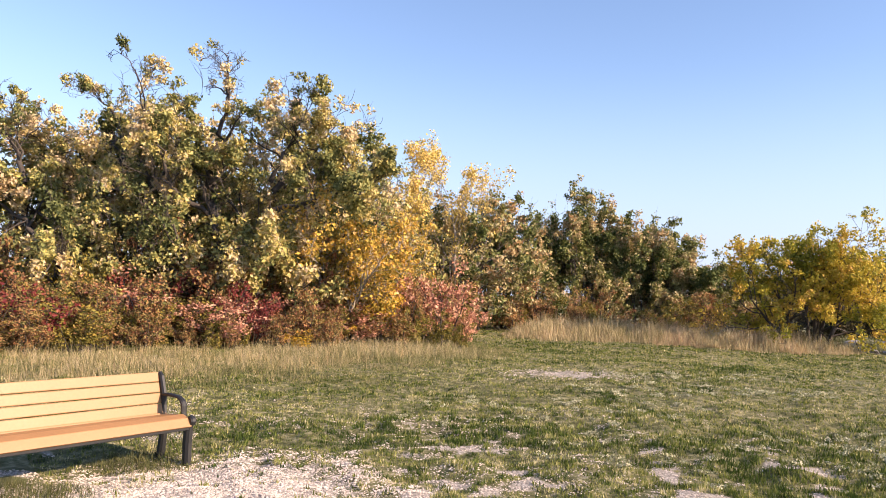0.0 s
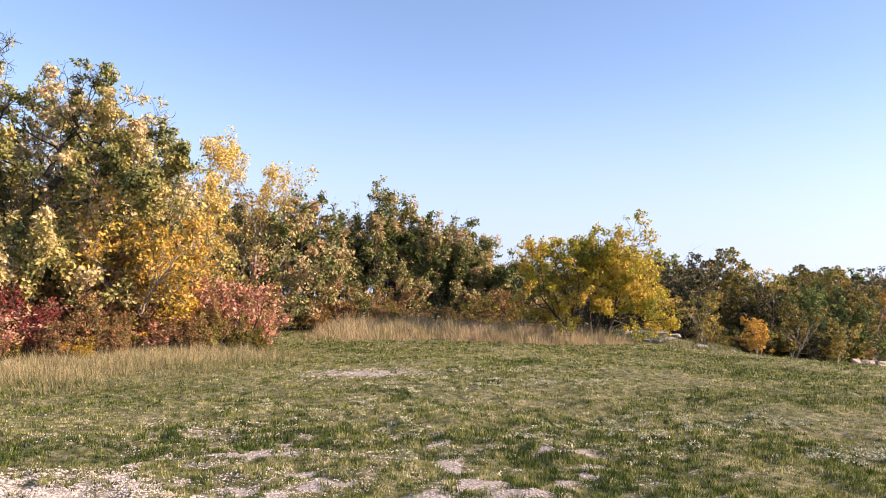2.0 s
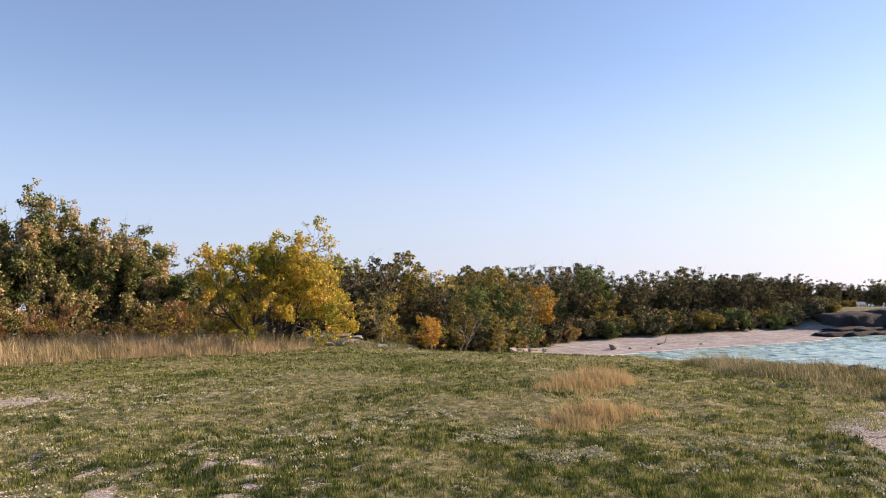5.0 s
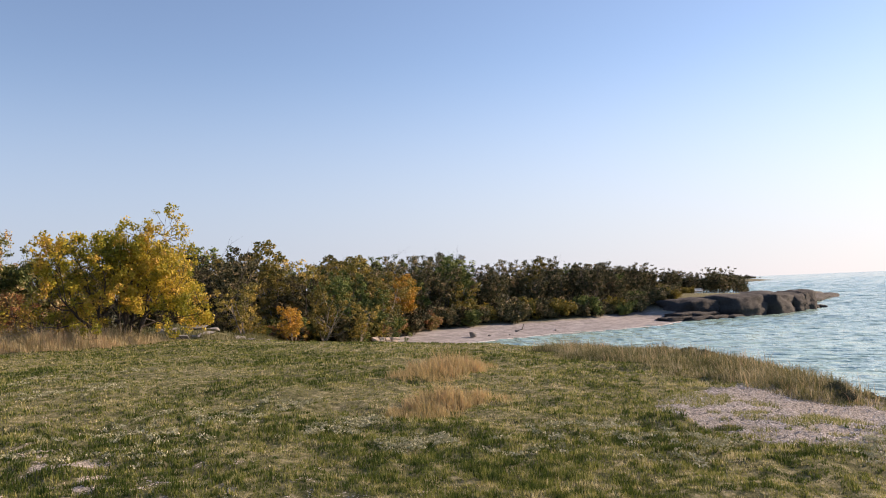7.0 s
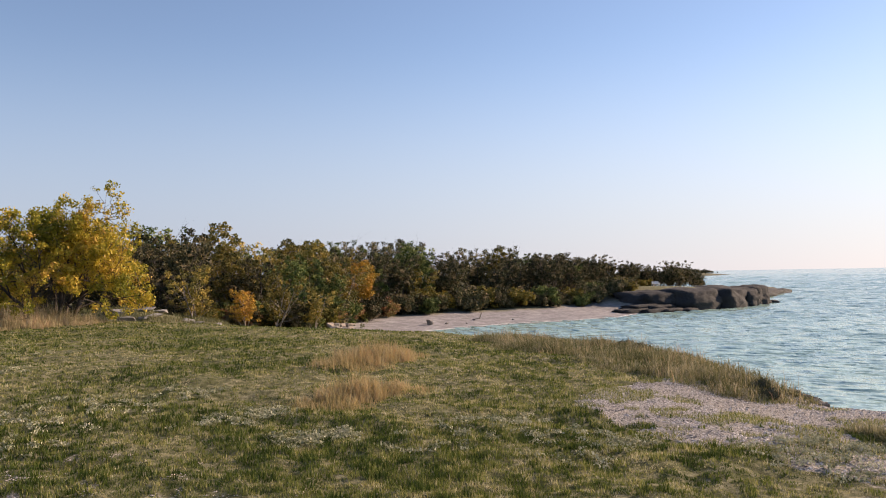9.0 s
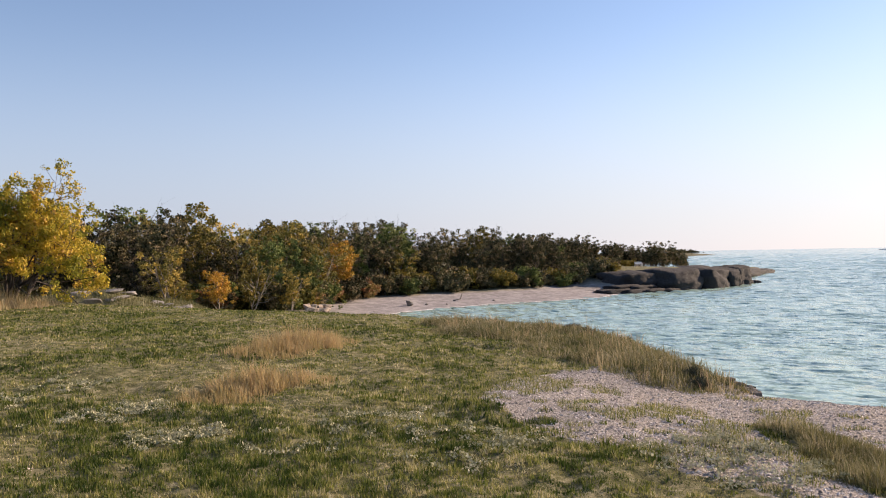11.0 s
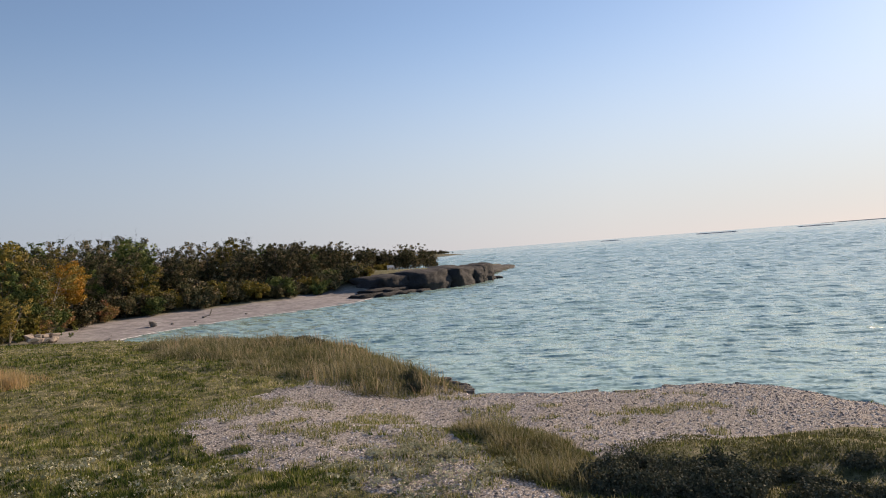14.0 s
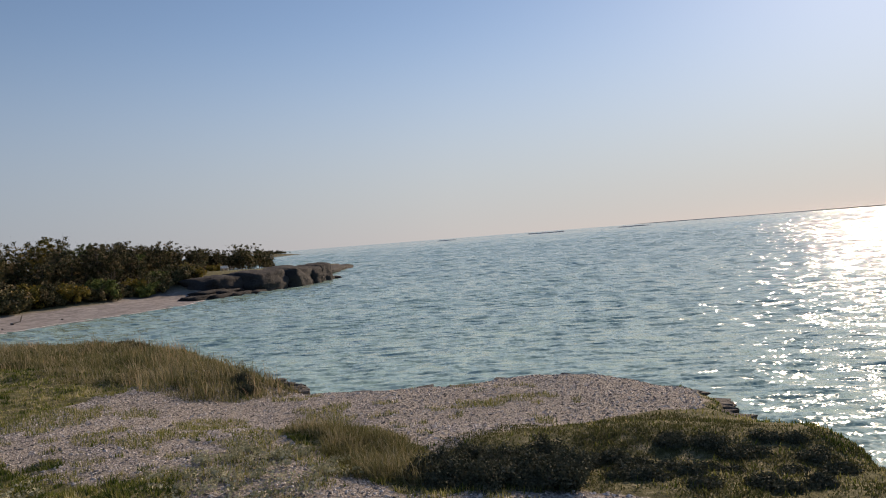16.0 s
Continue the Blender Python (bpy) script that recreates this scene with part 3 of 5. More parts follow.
def leaf_mesh(name, centres, radius, count, size, r, tone_shift=0.0, spread=0.35, droop=0.0, flat=0.8, star=1.5, cl=None, lump=1.3):
    """Clusters of folded four-cornered leaves round the given centres; a high star makes them point outward, a high lump lays them over one another like shingles."""
    c = np.repeat(np.asarray(centres, float), count, axis=0)
    n = len(c)
    off = r.normal(0, 1, (n, 3))
    off /= np.linalg.norm(off, axis=1, keepdims=True)
    rad = np.repeat(np.broadcast_to(radius, len(centres)), count)
    off *= (rad * r.uniform(0.15, 1.0, n) ** 0.6)[:, None]
    off[:, 2] *= flat
    p = c + off
    up = off / (np.linalg.norm(off, axis=1, keepdims=True) + 1e-9) * lump + r.normal(0, 0.42, (n, 3)) + [0, 0, 0.3 - droop]
    d = r.normal(0, 1, (n, 3)) + off * star + [0, 0, -droop]
    d /= np.linalg.norm(d, axis=1, keepdims=True)
    s = np.cross(up, d)
    s /= np.linalg.norm(s, axis=1, keepdims=True) + 1e-9
    nn = np.cross(d, s)
    ln = size * r.uniform(0.6, 1.3, n)[:, None]
    v = np.stack([p - d * ln * 0.5, p + s * ln * 0.31 + nn * ln * 0.1, p + d * ln * 0.5, p - s * ln * 0.31 + nn * ln * 0.1], 1).reshape(-1, 3)
    f = np.arange(4 * n).reshape(n, 4)
    cl = np.repeat(r.uniform(0, 1, len(centres)) if cl is None else cl, count)
    tone = np.clip(0.5 + (cl - 0.5) * (1 - spread) + r.normal(0, spread * 0.45, n) + tone_shift, 0, 1)
    return mesh_of(name, v, f, np.repeat(tone, 4))


def finish_tree(name, t, m, bark, leaf, radius, count, size, label, category="tree", keep=1.0, shift=0.0, group="", bare=0.0, spread=0.35, bunch=0.0, star=1.5):
    """Wood and leaves under one base. keep: the share of twigs that bear leaves; bare: leaves above this share of the height are thinned; bunch: metres across the bunches that keep or lose their leaves together."""
    base = tagged(new(name), label, category, group)
    base.matrix_basis = m
    put("trunk", t.wood(), bark, base)
    pts = np.array([p for p, _, _ in t.tips])
    top = pts[:, 2].max()
    chance = np.full(len(pts), keep)
    if bare:
        chance = keep * (1 - 0.58 * smooth(pts[:, 2] / top, bare - 0.12, bare + 0.12))
    tones = None
    dice = t.r.uniform(0, 1, len(pts))
    if bunch:
        u, w = pts[:, 0] + 0.37 * pts[:, 1], pts[:, 2] + 0.61 * pts[:, 1]
        dice = np.clip(0.5 + 1.5 * (vnoise(u, w, bunch, 77, 2) - 0.5), 0, 1) * 0.78 + 0.22 * dice
        tones = np.clip(0.5 + 1.9 * (vnoise(u, w, bunch * 1.3, 78, 2) - 0.5), 0, 1)
    k = dice < chance
    put("crown", leaf_mesh("crown", pts[k], radius, count, size, t.r, shift, spread, star=star, cl=None if tones is None else tones[k]), leaf, base)
    return base


def oak(seed, x, y, tall, lean=(0, 0), leaf=OAK_LEAF, count=18, size=0.14, radius=0.25, keep=0.68, label="", kids=(7, 6, 4), stems=2, bare=0.8, start=0.15, fork=0.95, shift=0.08, sink=0.15, bunch=0.5, spread=0.3, wide=None):
    t = Tree(seed, 0.3, 0.1, kids, (0.6, 0.52, 0.45), fork)
    for k in range(stems):
        a = t.r.uniform(0, 2 * np.pi)
        d = (lean[0] + 0.28 * math.cos(a) * (stems > 1), lean[1] + 0.28 * math.sin(a) * (stems > 1), 1)
        t.limb((0.12 * math.cos(a), 0.12 * math.sin(a), -0.2), d, tall * t.r.uniform(0.72, 0.86), 0.021 * tall + 0.03, 0, start)
    t.reach(tall + sink, wide)
    return finish_tree("oak_tree", t, pose(x, y, height(x, y) - sink), BARK, leaf, radius, count, size, label or "gnarled oak with bare twigs and thinning leaves", keep=keep, bare=bare, shift=shift, bunch=bunch, star=6, spread=spread)


def old_oak(seed, x, y, limbs, label, count=24, keep=0.6, bare=0.78):
    """A spreading oak: each main limb is a bent line of (x, z) turns from the foot, with its girth and first side branch."""
    t = Tree(seed, 0.32, 0.08, (8, 6, 4), (0.6, 0.55, 0.5), 0.95)
    z0 = height(x, y) - 0.2
    for turns, girth, first, many, long in limbs:
        turns = np.array(turns, float)
        f = np.linspace(0, len(turns) - 1, 5 * (len(turns) - 1) + 1)
        px, pz = np.interp(f, np.arange(len(turns)), turns[:, 0]) - x, np.interp(f, np.arange(len(turns)), turns[:, 1]) - z0
        wob = np.cumsum(t.r.normal(0, 0.11, (len(f), 3)), 0) * np.minimum(f, 1)[:, None]
        wob[:, 1] *= 1.6
        pts = np.stack([px, f * t.r.normal(0, 0.3), pz], -1) + wob
        g = f / f[-1]
        v, q = tube(pts, 0.72 * girth * (1 - g) ** 1.25 + 0.012, 8)
        t.v.append(v)
        t.q.append(q + t.count)
        t.count += len(v)
        for k in range(many):
            at = first + (1 - first) * (k + t.r.uniform(0.1, 0.9)) / many
            i = min(int(at * (len(f) - 1)), len(f) - 2)
            way = pts[i + 1] - pts[i]
            way /= np.linalg.norm(way)
            side = np.cross(way, t.r.normal(0, 1, 3))
            side /= np.linalg.norm(side)
            a = t.r.uniform(0.55, 1.2)
            t.limb(pts[i], way * math.cos(a) + side * math.sin(a), long * t.r.uniform(0.75, 1.3) * (1.38 - 0.82 * at), max(0.018, 0.42 * girth * (1 - at)), 1)
    return finish_tree("oak_tree", t, pose(x, y, z0), BARK, OAK_LEAF, 0.2, count, 0.12, label, keep=keep, bare=bare, bunch=0.42, star=3, spread=0.2, shift=0.03)


# oaks beside the bench
old_oak(101, -8.2, 24.6, (
    (((-8.2, -0.2), (-8.2, 2.7), (-8.5, 4.4), (-8.3, 5.7), (-8.6, 7.4), (-8.5, 8.6)), 0.3, 0.3, 13, 1.5),
    (((-8.1, -0.2), (-7.4, 2.2), (-6.9, 3.7), (-6.7, 4.8), (-7.3, 6.6), (-7.6, 8.6)), 0.27, 0.3, 13, 1.6),
    (((-6.7, 4.7), (-5.7, 5.6), (-4.8, 6.2), (-3.8, 6.5)), 0.12, 0.15, 10, 1.5),
    (((-6.9, 4.0), (-5.2, 4.7), (-3.9, 5.2), (-3.0, 5.6)), 0.12, 0.15, 9, 1.4),
    (((-6.8, 5.0), (-6.2, 6.4), (-6.1, 7.6)), 0.1, 0.15, 8, 1.4),
    (((-8.4, 3.6), (-9.4, 4.6), (-9.9, 6.4), (-9.6, 7.8)), 0.12, 0.2, 9, 1.5)),
    "broad gnarled oak with green to cream leaf bunches and bare top twigs")
old_oak(102, -9.6, 25.4, (
    (((-9.4, -0.2), (-9.7, 2.2), (-11.0, 3.6), (-11.4, 4.3), (-10.8, 6.0), (-11.0, 7.6), (-11.3, 9.0)), 0.3, 0.35, 13, 1.5),
    (((-11.2, 4.1), (-12.0, 5.6), (-12.5, 7.0), (-13.3, 7.7), (-14.4, 8.7)), 0.19, 0.2, 11, 1.4),
    (((-11.3, 4.2), (-13.1, 5.6), (-15.1, 6.0)), 0.15, 0.2, 9, 1.5),
    (((-11.0, 4.6), (-10.2, 5.8), (-9.8, 7.4)), 0.11, 0.2, 8, 1.4)),
    "leaning gnarled oak with thick dark limbs and bare upper twigs")
old_oak(103, -13.6, 23.6, (
    (((-13.2, -0.2), (-13.3, 2.6), (-13.8, 3.7), (-14.4, 5.0), (-13.2, 6.0), (-12.1, 6.4)), 0.24, 0.35, 11, 1.4),
    (((-14.2, 4.6), (-14.8, 6.2), (-15.3, 7.6)), 0.13, 0.2, 9, 1.4),
    (((-13.2, 2.4), (-14.8, 3.8), (-16.5, 5.0)), 0.14, 0.2, 9, 1.5)),
    "low spreading oak with twisted limbs")
oak(119, -8.9, 23.5, 5.6, (-0.1, 0), start=0.12, keep=0.56, shift=-0.04, wide=2.3)
oak(120, -6.6, 23.3, 5.1, (0.1, 0), start=0.12, keep=0.56, shift=-0.02, wide=2.1)
oak(127, -11.3, 22.8, 5.2, (0, 0), start=0.12, keep=0.56, shift=-0.06, wide=2.2)
oak(117, -9.2, 27.0, 9.2, (0.0, 0.05), start=0.1)
oak(118, -6.9, 27.6, 8.2, (0.0, 0.05), start=0.1)
oak(104, -5.6, 28.5, 7.6, (0.15, 0))
oak(105, -12.8, 30.5, 8.4, (0, 0), leaf=DARK_OAK_LEAF, count=16, size=0.17, kids=(8, 5, 4), keep=0.9, start=0.06)
oak(106, -8.2, 31.5, 8.2, (0, 0), leaf=DARK_OAK_LEAF, count=16, size=0.17, kids=(8, 5, 4), keep=0.9, start=0.06)
oak(107, -18.0, 28.0, 8.2, (0, 0), leaf=DARK_OAK_LEAF, count=16, size=0.17, kids=(8, 5, 4), keep=0.9, start=0.06)
oak(108, -3.0, 35.0, 6.7, (0, 0), leaf=DARK_OAK_LEAF, count=16, size=0.17, kids=(8, 5, 4), keep=0.9, start=0.06)
oak(109, -10.0, 27.4, 6.7, (0, 0), leaf=DARK_OAK_LEAF, start=0.1)
oak(110, -6.4, 26.6, 5.6, (0, 0), start=0.1)
oak(111, -16.0, 24.5, 7.2, (0, 0), start=0.12)
oak(112, -13.0, 26.5, 7.4, (0, 0), leaf=DARK_OAK_LEAF, count=16, size=0.17, kids=(8, 5, 4), keep=0.9, start=0.06)
oak(113, -20.5, 23.0, 7.7, (0, 0), start=0.1)
oak(114, -15.5, 34.0, 8.2, (0, 0), leaf=DARK_OAK_LEAF, count=16, size=0.17, kids=(8, 5, 4), keep=0.9, start=0.06)
oak(115, -11.0, 36.0, 8.2, (0, 0), leaf=DARK_OAK_LEAF, count=16, size=0.17, kids=(8, 5, 4), keep=0.9, start=0.06)
oak(116, -5.5, 37.0, 7.9, (0, 0), leaf=DARK_OAK_LEAF, count=16, size=0.17, kids=(8, 5, 4), keep=0.9, start=0.06)


def slim_tree(name, seed, x, y, tall, leaf, label, bark=PALE_BARK, count=26, size=0.13, radius=0.4, kids=(9, 5, 3), fork=0.6, keep=0.95, lift=0.2, start=0.2, stems=1, gnarl=0.16, shift=0.0, ratio=(0.45, 0.5, 0.5), bare=0.0):
    t = Tree(seed, gnarl, lift, kids, ratio, fork)
    for k in range(stems):
        a = t.r.uniform(0, 2 * np.pi)
        t.limb((0.15 * math.cos(a) * (stems > 1), 0.15 * math.sin(a) * (stems > 1), -0.2), (0.35 * math.cos(a) * (stems > 1), 0.35 * math.sin(a) * (stems > 1), 1), tall * 0.88 * t.r.uniform(0.85, 1), 0.011 * tall + 0.02, 0, start)
    return finish_tree(name, t, pose(x, y, height(x, y) - 0.1), bark, leaf, radius, count, size, label, keep=keep, shift=shift, bare=bare)


slim_tree("ash_tree", 121, -3.9, 23.9, 4.5, AMBER_LEAF, "amber and yellow leaved small tree among the oaks", keep=0.72, radius=0.24, count=9, size=0.12, stems=3, start=0.12, fork=0.9, gnarl=0.24)
slim_tree("ash_tree", 122, -4.9, 23.9, 3.2, AMBER_LEAF, "amber and yellow leaved small tree among the oaks", keep=0.6, radius=0.24, count=8, size=0.12, stems=3, start=0.1, fork=0.9, gnarl=0.24, shift=-0.15)
slim_tree("ash_tree", 125, -2.9, 25.8, 4.4, AMBER_LEAF, "amber and yellow leaved small tree among the oaks", keep=0.6, radius=0.24, count=8, size=0.12, stems=2, start=0.1, fork=0.9, gnarl=0.24, shift=-0.1)
slim_tree("poplar", 123, -1.5, 33.5, 7.6, PALE_GOLD_LEAF, "slender pale yellow poplar with see-through crown", count=13, size=0.12, radius=0.3, fork=0.5)
slim_tree("poplar", 124, -2.9, 32.5, 6.9, PALE_GOLD_LEAF, "slender pale yellow poplar with see-through crown", count=13, size=0.12, radius=0.3, fork=0.5)

# the row of dark oaks behind the tall grass: seed, x, y, height, half width, share of the height above which the twigs are bare
for seed, x, y, tall, wide, bare in ((131, -2.2, 38.5, 5.7, 2.0, 0.9), (132, -0.6, 38.8, 6.9, 2.0, 0.72), (133, 0.9, 39.0, 6.6, 2.0, 0.74), (134, 2.2, 39.2, 6.7, 1.8, 0.74), (135, 4.5, 39.6, 7.6, 1.7, 0.95), (136, 5.6, 40.0, 7.0, 1.6, 0.92),
                                     (137, 7.5, 40.2, 6.5, 1.7, 0.95), (138, 9.3, 40.4, 6.1, 1.5, 0.95), (139, 3.3, 41.5, 5.8, 2.2, 0.95), (140, 6.6, 42.0, 5.8, 2.2, 0.95), (141, 8.5, 42.5, 5.4, 2.0, 0.95), (142, 10.7, 42.0, 4.6, 1.8, 0.95), (145, 12.0, 40.5, 4.3, 1.6, 0.8), (146, 13.6, 41.5, 3.9, 1.7, 0.8), (143, 0.3, 42.5, 6.0, 2.6, 0.95), (144, -2.6, 42.0, 5.8, 2.4, 0.95)):
    oak(seed, x, y, tall, leaf=DARK_OAK_LEAF, count=14, size=0.14, radius=0.22, keep=0.85, kids=(10, 6, 4), shift=0.02, label="dense dark green oak with browning leaves and bare top twigs" if bare < 0.8 else "dense dark green oak with browning leaves", bare=bare, start=0.05, stems=2, fork=0.85, bunch=0.45, spread=0.3, wide=wide)

# the yellow tree at the brink
t = Tree(151, 0.24, 0.05, (7, 6, 4), (0.62, 0.55, 0.5), 0.8)
for a, out, long in ((0.1, 1.5, 4.4), (0.9, 0.5, 4.0), (2.4, 0.7, 3.9), (3.3, 1.1, 4.3), (4.4, 0.6, 3.7), (5.6, 0.9, 3.8), (0.4, 0.35, 3.9)):
    t.limb((0.14 * math.cos(a), 0.14 * math.sin(a), -0.2), (out * math.cos(a), out * math.sin(a), 1), long * 0.84 * t.r.uniform(0.85, 1.05), 0.085, 0, 0.25)
t.reach(5.35, 3.25)
finish_tree("yellow_tree", t, pose(12.3, 30.8, height(12.3, 30.8) - 0.1), BARK, YELLOW_GREEN_LEAF, 0.2, 18, 0.115, "many-stemmed yellow and green tree in autumn leaf", keep=0.68, shift=-0.06, spread=0.28, bunch=0.55, star=2)


# ---- shrubs ----
def shrub(name, seed, x, y, tall, wide, leaf, label, count=30, size=0.07, radius=0.2, stems=9, keep=1.0, z=None, kids=(5, 3), ratio=(0.5, 0.5), shift=0.0, spread=0.6, rise=(0.7, 1.0)):
    t = Tree(seed, 0.2, 0.1, kids, ratio, 0.7, True)
    for k in range(stems):
        a = 2 * np.pi * k / stems + t.r.uniform(-0.3, 0.3)
        s = t.r.uniform(0.2, 1.0) * wide / tall * 0.6
        t.limb((0.05 * wide * math.cos(a), 0.05 * wide * math.sin(a), -0.06), (s * math.cos(a), s * math.sin(a), 1), tall * t.r.uniform(*rise), 0.012 + 0.004 * tall, 0, 0.25)
    return finish_tree(name, t, pose(x, y, height(x, y) if z is None else z), BARK, leaf, radius, count, size, label, category="shrub", keep=keep, shift=shift, spread=spread)


r = np.random.default_rng(5)
KINDS = [(RUST_LEAF, "rust and orange leaved wild shrub"), (RED_LEAF, "deep red leaved wild shrub"), (PINK_LEAF, "pinkish red leaved shrub"), (OLIVE_LEAF, "olive and yellow leaved wild shrub"), (GOLD_LEAF, "golden leaved wild shrub")]
WILD = [[shrub("wild_shrub", 300 + 10 * n + v, 0, 0, 1.25, (1.1, 1.7)[v], leaf, label, count=7, size=0.07, radius=0.11, stems=8, z=-300, kids=(6, 3), keep=0.9, spread=0.35, rise=(0.35, 1.05), ratio=(0.42, 0.5)) for v in range(2)] for n, (leaf, label) in enumerate(KINDS)]


def wild_shrub(kind, x, y, tall, wide=1.0):
    s = tall / 1.35
    ob = copy_thing(WILD[kind][int(r.integers(2))], Matrix.Translation((x, y, height(x, y) - 0.03)) @ Matrix.Rotation(r.uniform(0, 6.28), 4, "Z") @ Matrix.Diagonal((s * wide, s * wide * r.uniform(0.75, 1.2), s * r.uniform(0.85, 1.2), 1)))
    tagged(ob, KINDS[kind][1], "shrub", "wild shrubs below the oaks")


# along the foot of the oaks
for k in range(118):
    f, u = (k + r.uniform(0, 1)) / 118, r.uniform(0, 1)
    x, y = -14.5 + 13.6 * f + r.normal(0, 0.3), 15.6 + 10.4 * f ** 1.1 - 2.0 + 6.2 * u
    tall = 0.55 + (0.3 + 1.5 * r.uniform(0, 1) ** 1.3) * min(1.0, 0.25 + u)
    wild_shrub(int(r.choice(5, p=(0.55, 0.11, 0.07, 0.27, 0.0) if f < 0.38 else (0.5, 0.05, 0.1, 0.29, 0.06))), x, y, tall, r.uniform(0.9, 1.7))
# taller growth among the trunks
for k in range(44):
    f = (k + r.uniform(0, 1)) / 44
    wild_shrub(int(r.choice([0, 0, 3, 3, 4], p=(0.3, 0.25, 0.25, 0.17, 0.03))), -15.0 + 13.0 * f + r.normal(0, 0.3), 20.6 + 4.0 * f + r.uniform(-0.4, 1.8), r.uniform(1.3, 2.9), r.uniform(0.5, 0.9))
for x, y, tall, kind in ((-10.9, 17.2, 1.9, 1), (-1.3, 25.6, 2.4, 2), (-2.0, 25.0, 2.3, 2), (-2.7, 25.4, 2.2, 2), (-0.6, 26.4, 1.8, 2), (-3.4, 24.6, 1.6, 0), (-4.4, 23.6, 1.6, 0)):
    wild_shrub(kind, x, y, tall)
shrub("sapling", 353, -2.9, 24.0, 1.5, 0.5, GOLD_LEAF, "bright yellow leaved sapling", stems=3, count=16)
# under the dark oaks
for k in range(40):
    f = (k + r.uniform(0, 1)) / 40
    x, y = 0.0 + 13.8 * f + r.normal(0, 0.3), 33.0 + 5.0 * f + r.uniform(-0.5, 2.0)
    wild_shrub(int(r.choice(5, p=(0.62, 0.0, 0.02, 0.3, 0.06))), x, y, 0.6 + 1.5 * r.uniform(0, 1) ** 1.7, r.uniform(0.8, 1.4))
for pair in WILD:
    for ob in pair:
        for o in (*ob.children_recursive, ob):
            bpy.data.objects.remove(o)


# ---- far woods round the cove ----
def template(seed, leaf, tall, dense, slim, bark=BARK):
    t = Tree(seed, 0.24, 0.12, (9, 5), (0.42, 0.5), 0.65 if slim else 0.95, True)
    for k in range(1 if slim else 2):
        a = t.r.uniform(0, 6.28)
        t.limb((0, 0, -0.4), (0.25 * math.cos(a), 0.25 * math.sin(a), 1), tall * 0.86, 0.14, 0, 0.03)
    # the crown closes over into a rounded, lumpy head with short shoots above it
    high = max(v[:, 2].max() for v in t.v)
    for v in t.v:
        v[:, 2] *= np.where(v[:, 2] > 0, 10.2 / high, 1)
    wide = 1.7 if slim else 2.5
    way = t.r.normal(0, 1, (11, 3))
    way /= np.linalg.norm(way, axis=1, keepdims=True)
    lobes = np.repeat(way * t.r.uniform(0.45, 0.95, (11, 1)) * [wide, wide, 3.7] + [0, 0, 5.3], 12, axis=0)
    out = t.r.normal(0, 1, lobes.shape)
    out /= np.linalg.norm(out, axis=1, keepdims=True)
    head = lobes + out * t.r.uniform(0.7, 1.15, (len(out), 1)) * [1.1, 1.1, 1.0]
    t.tips = [(q * [1, 1, 10.2 / high], d, k) for q, d, k in t.tips if q[2] < 0.9 * high][::3] + [(q, None, 0) for q in head]
    if not slim:
        dense = int(0.95 * dense)
    return finish_tree("far_tree", t, pose(0, 0, -300), bark, leaf, 0.46, dense, 0.3, "tree of the far wood in autumn leaf", keep=0.92, spread=0.2)


STOCK = [template(501, FAR_DARK_LEAF, 10, 28, False), template(502, FAR_DARK_LEAF, 10, 28, True), template(503, FAR_GREEN_LEAF, 10, 28, True), template(504, FAR_OLIVE_LEAF, 10, 28, False, PALE_BARK), template(505, FAR_GOLD_LEAF, 10, 28, True, PALE_BARK), template(506, FAR_DARK_LEAF, 10, 28, False)]
LABELS = ["dark brown-green oak at the back of the cove", "dark slim tree at the back of the cove", "green tree above the far beach", "olive-yellow tree at the edge of the far wood", "orange-gold tree at the edge of the far wood", "browning oak in the far wood"]


def far_tree(kind, x, y, top, group="woods round the cove"):
    g = height(x, y)
    s = max(0.2, (top - g) / 10.9)
    ob = copy_thing(STOCK[kind], Matrix.Translation((x, y, g)) @ Matrix.Rotation(r.uniform(0, 6.28), 4, "Z") @ Matrix.Diagonal((s * r.uniform(0.95, 1.15), s * r.uniform(0.95, 1.15), s, 1)))
    tagged(ob, LABELS[kind], "tree", group)


def along(line, f):
    f *= len(line) - 1
    i = min(int(f), len(line) - 2)
    a, b = line[i], line[i + 1]
    return [a[k] + (b[k] - a[k]) * (f - i) for k in range(3)]


# back edge of the beach and the wood behind it: x, y, height of the tree tops
EDGE = [(20, 72, 5.9), (30, 66, 6.2), (40, 65, 5.9), (50, 68, 5.7), (58, 74, 6.0), (68, 79, 6.4), (80, 77, 5.8), (92, 75, 5.4), (104, 74, 5.2), (114, 75, 4.9), (124, 80, 4.2), (138, 84, 3.4)]
for row, (n, back, lift) in enumerate(((46, 0, -1.2), (42, 7, 0.4), (32, 15, 1.3))):
    for k in range(n):
        x, y, top = along(EDGE, (k + r.uniform(0, 0.9)) / n)
        x, y = x + back * 0.6 + r.normal(0, 0.8), y + back + r.normal(0, 1.2)
        p = (0.48, 0.12, 0.06, 0.08, 0.0, 0.26) if x < 43 else (0.2, 0.1, 0.28, 0.3, 0.02, 0.1) if x < 70 else (0.34, 0.34, 0.16, 0.06, 0.0, 0.1)
        far_tree(int(r.choice(6, p=p)), x, y, top + lift + r.normal(0, 0.95))
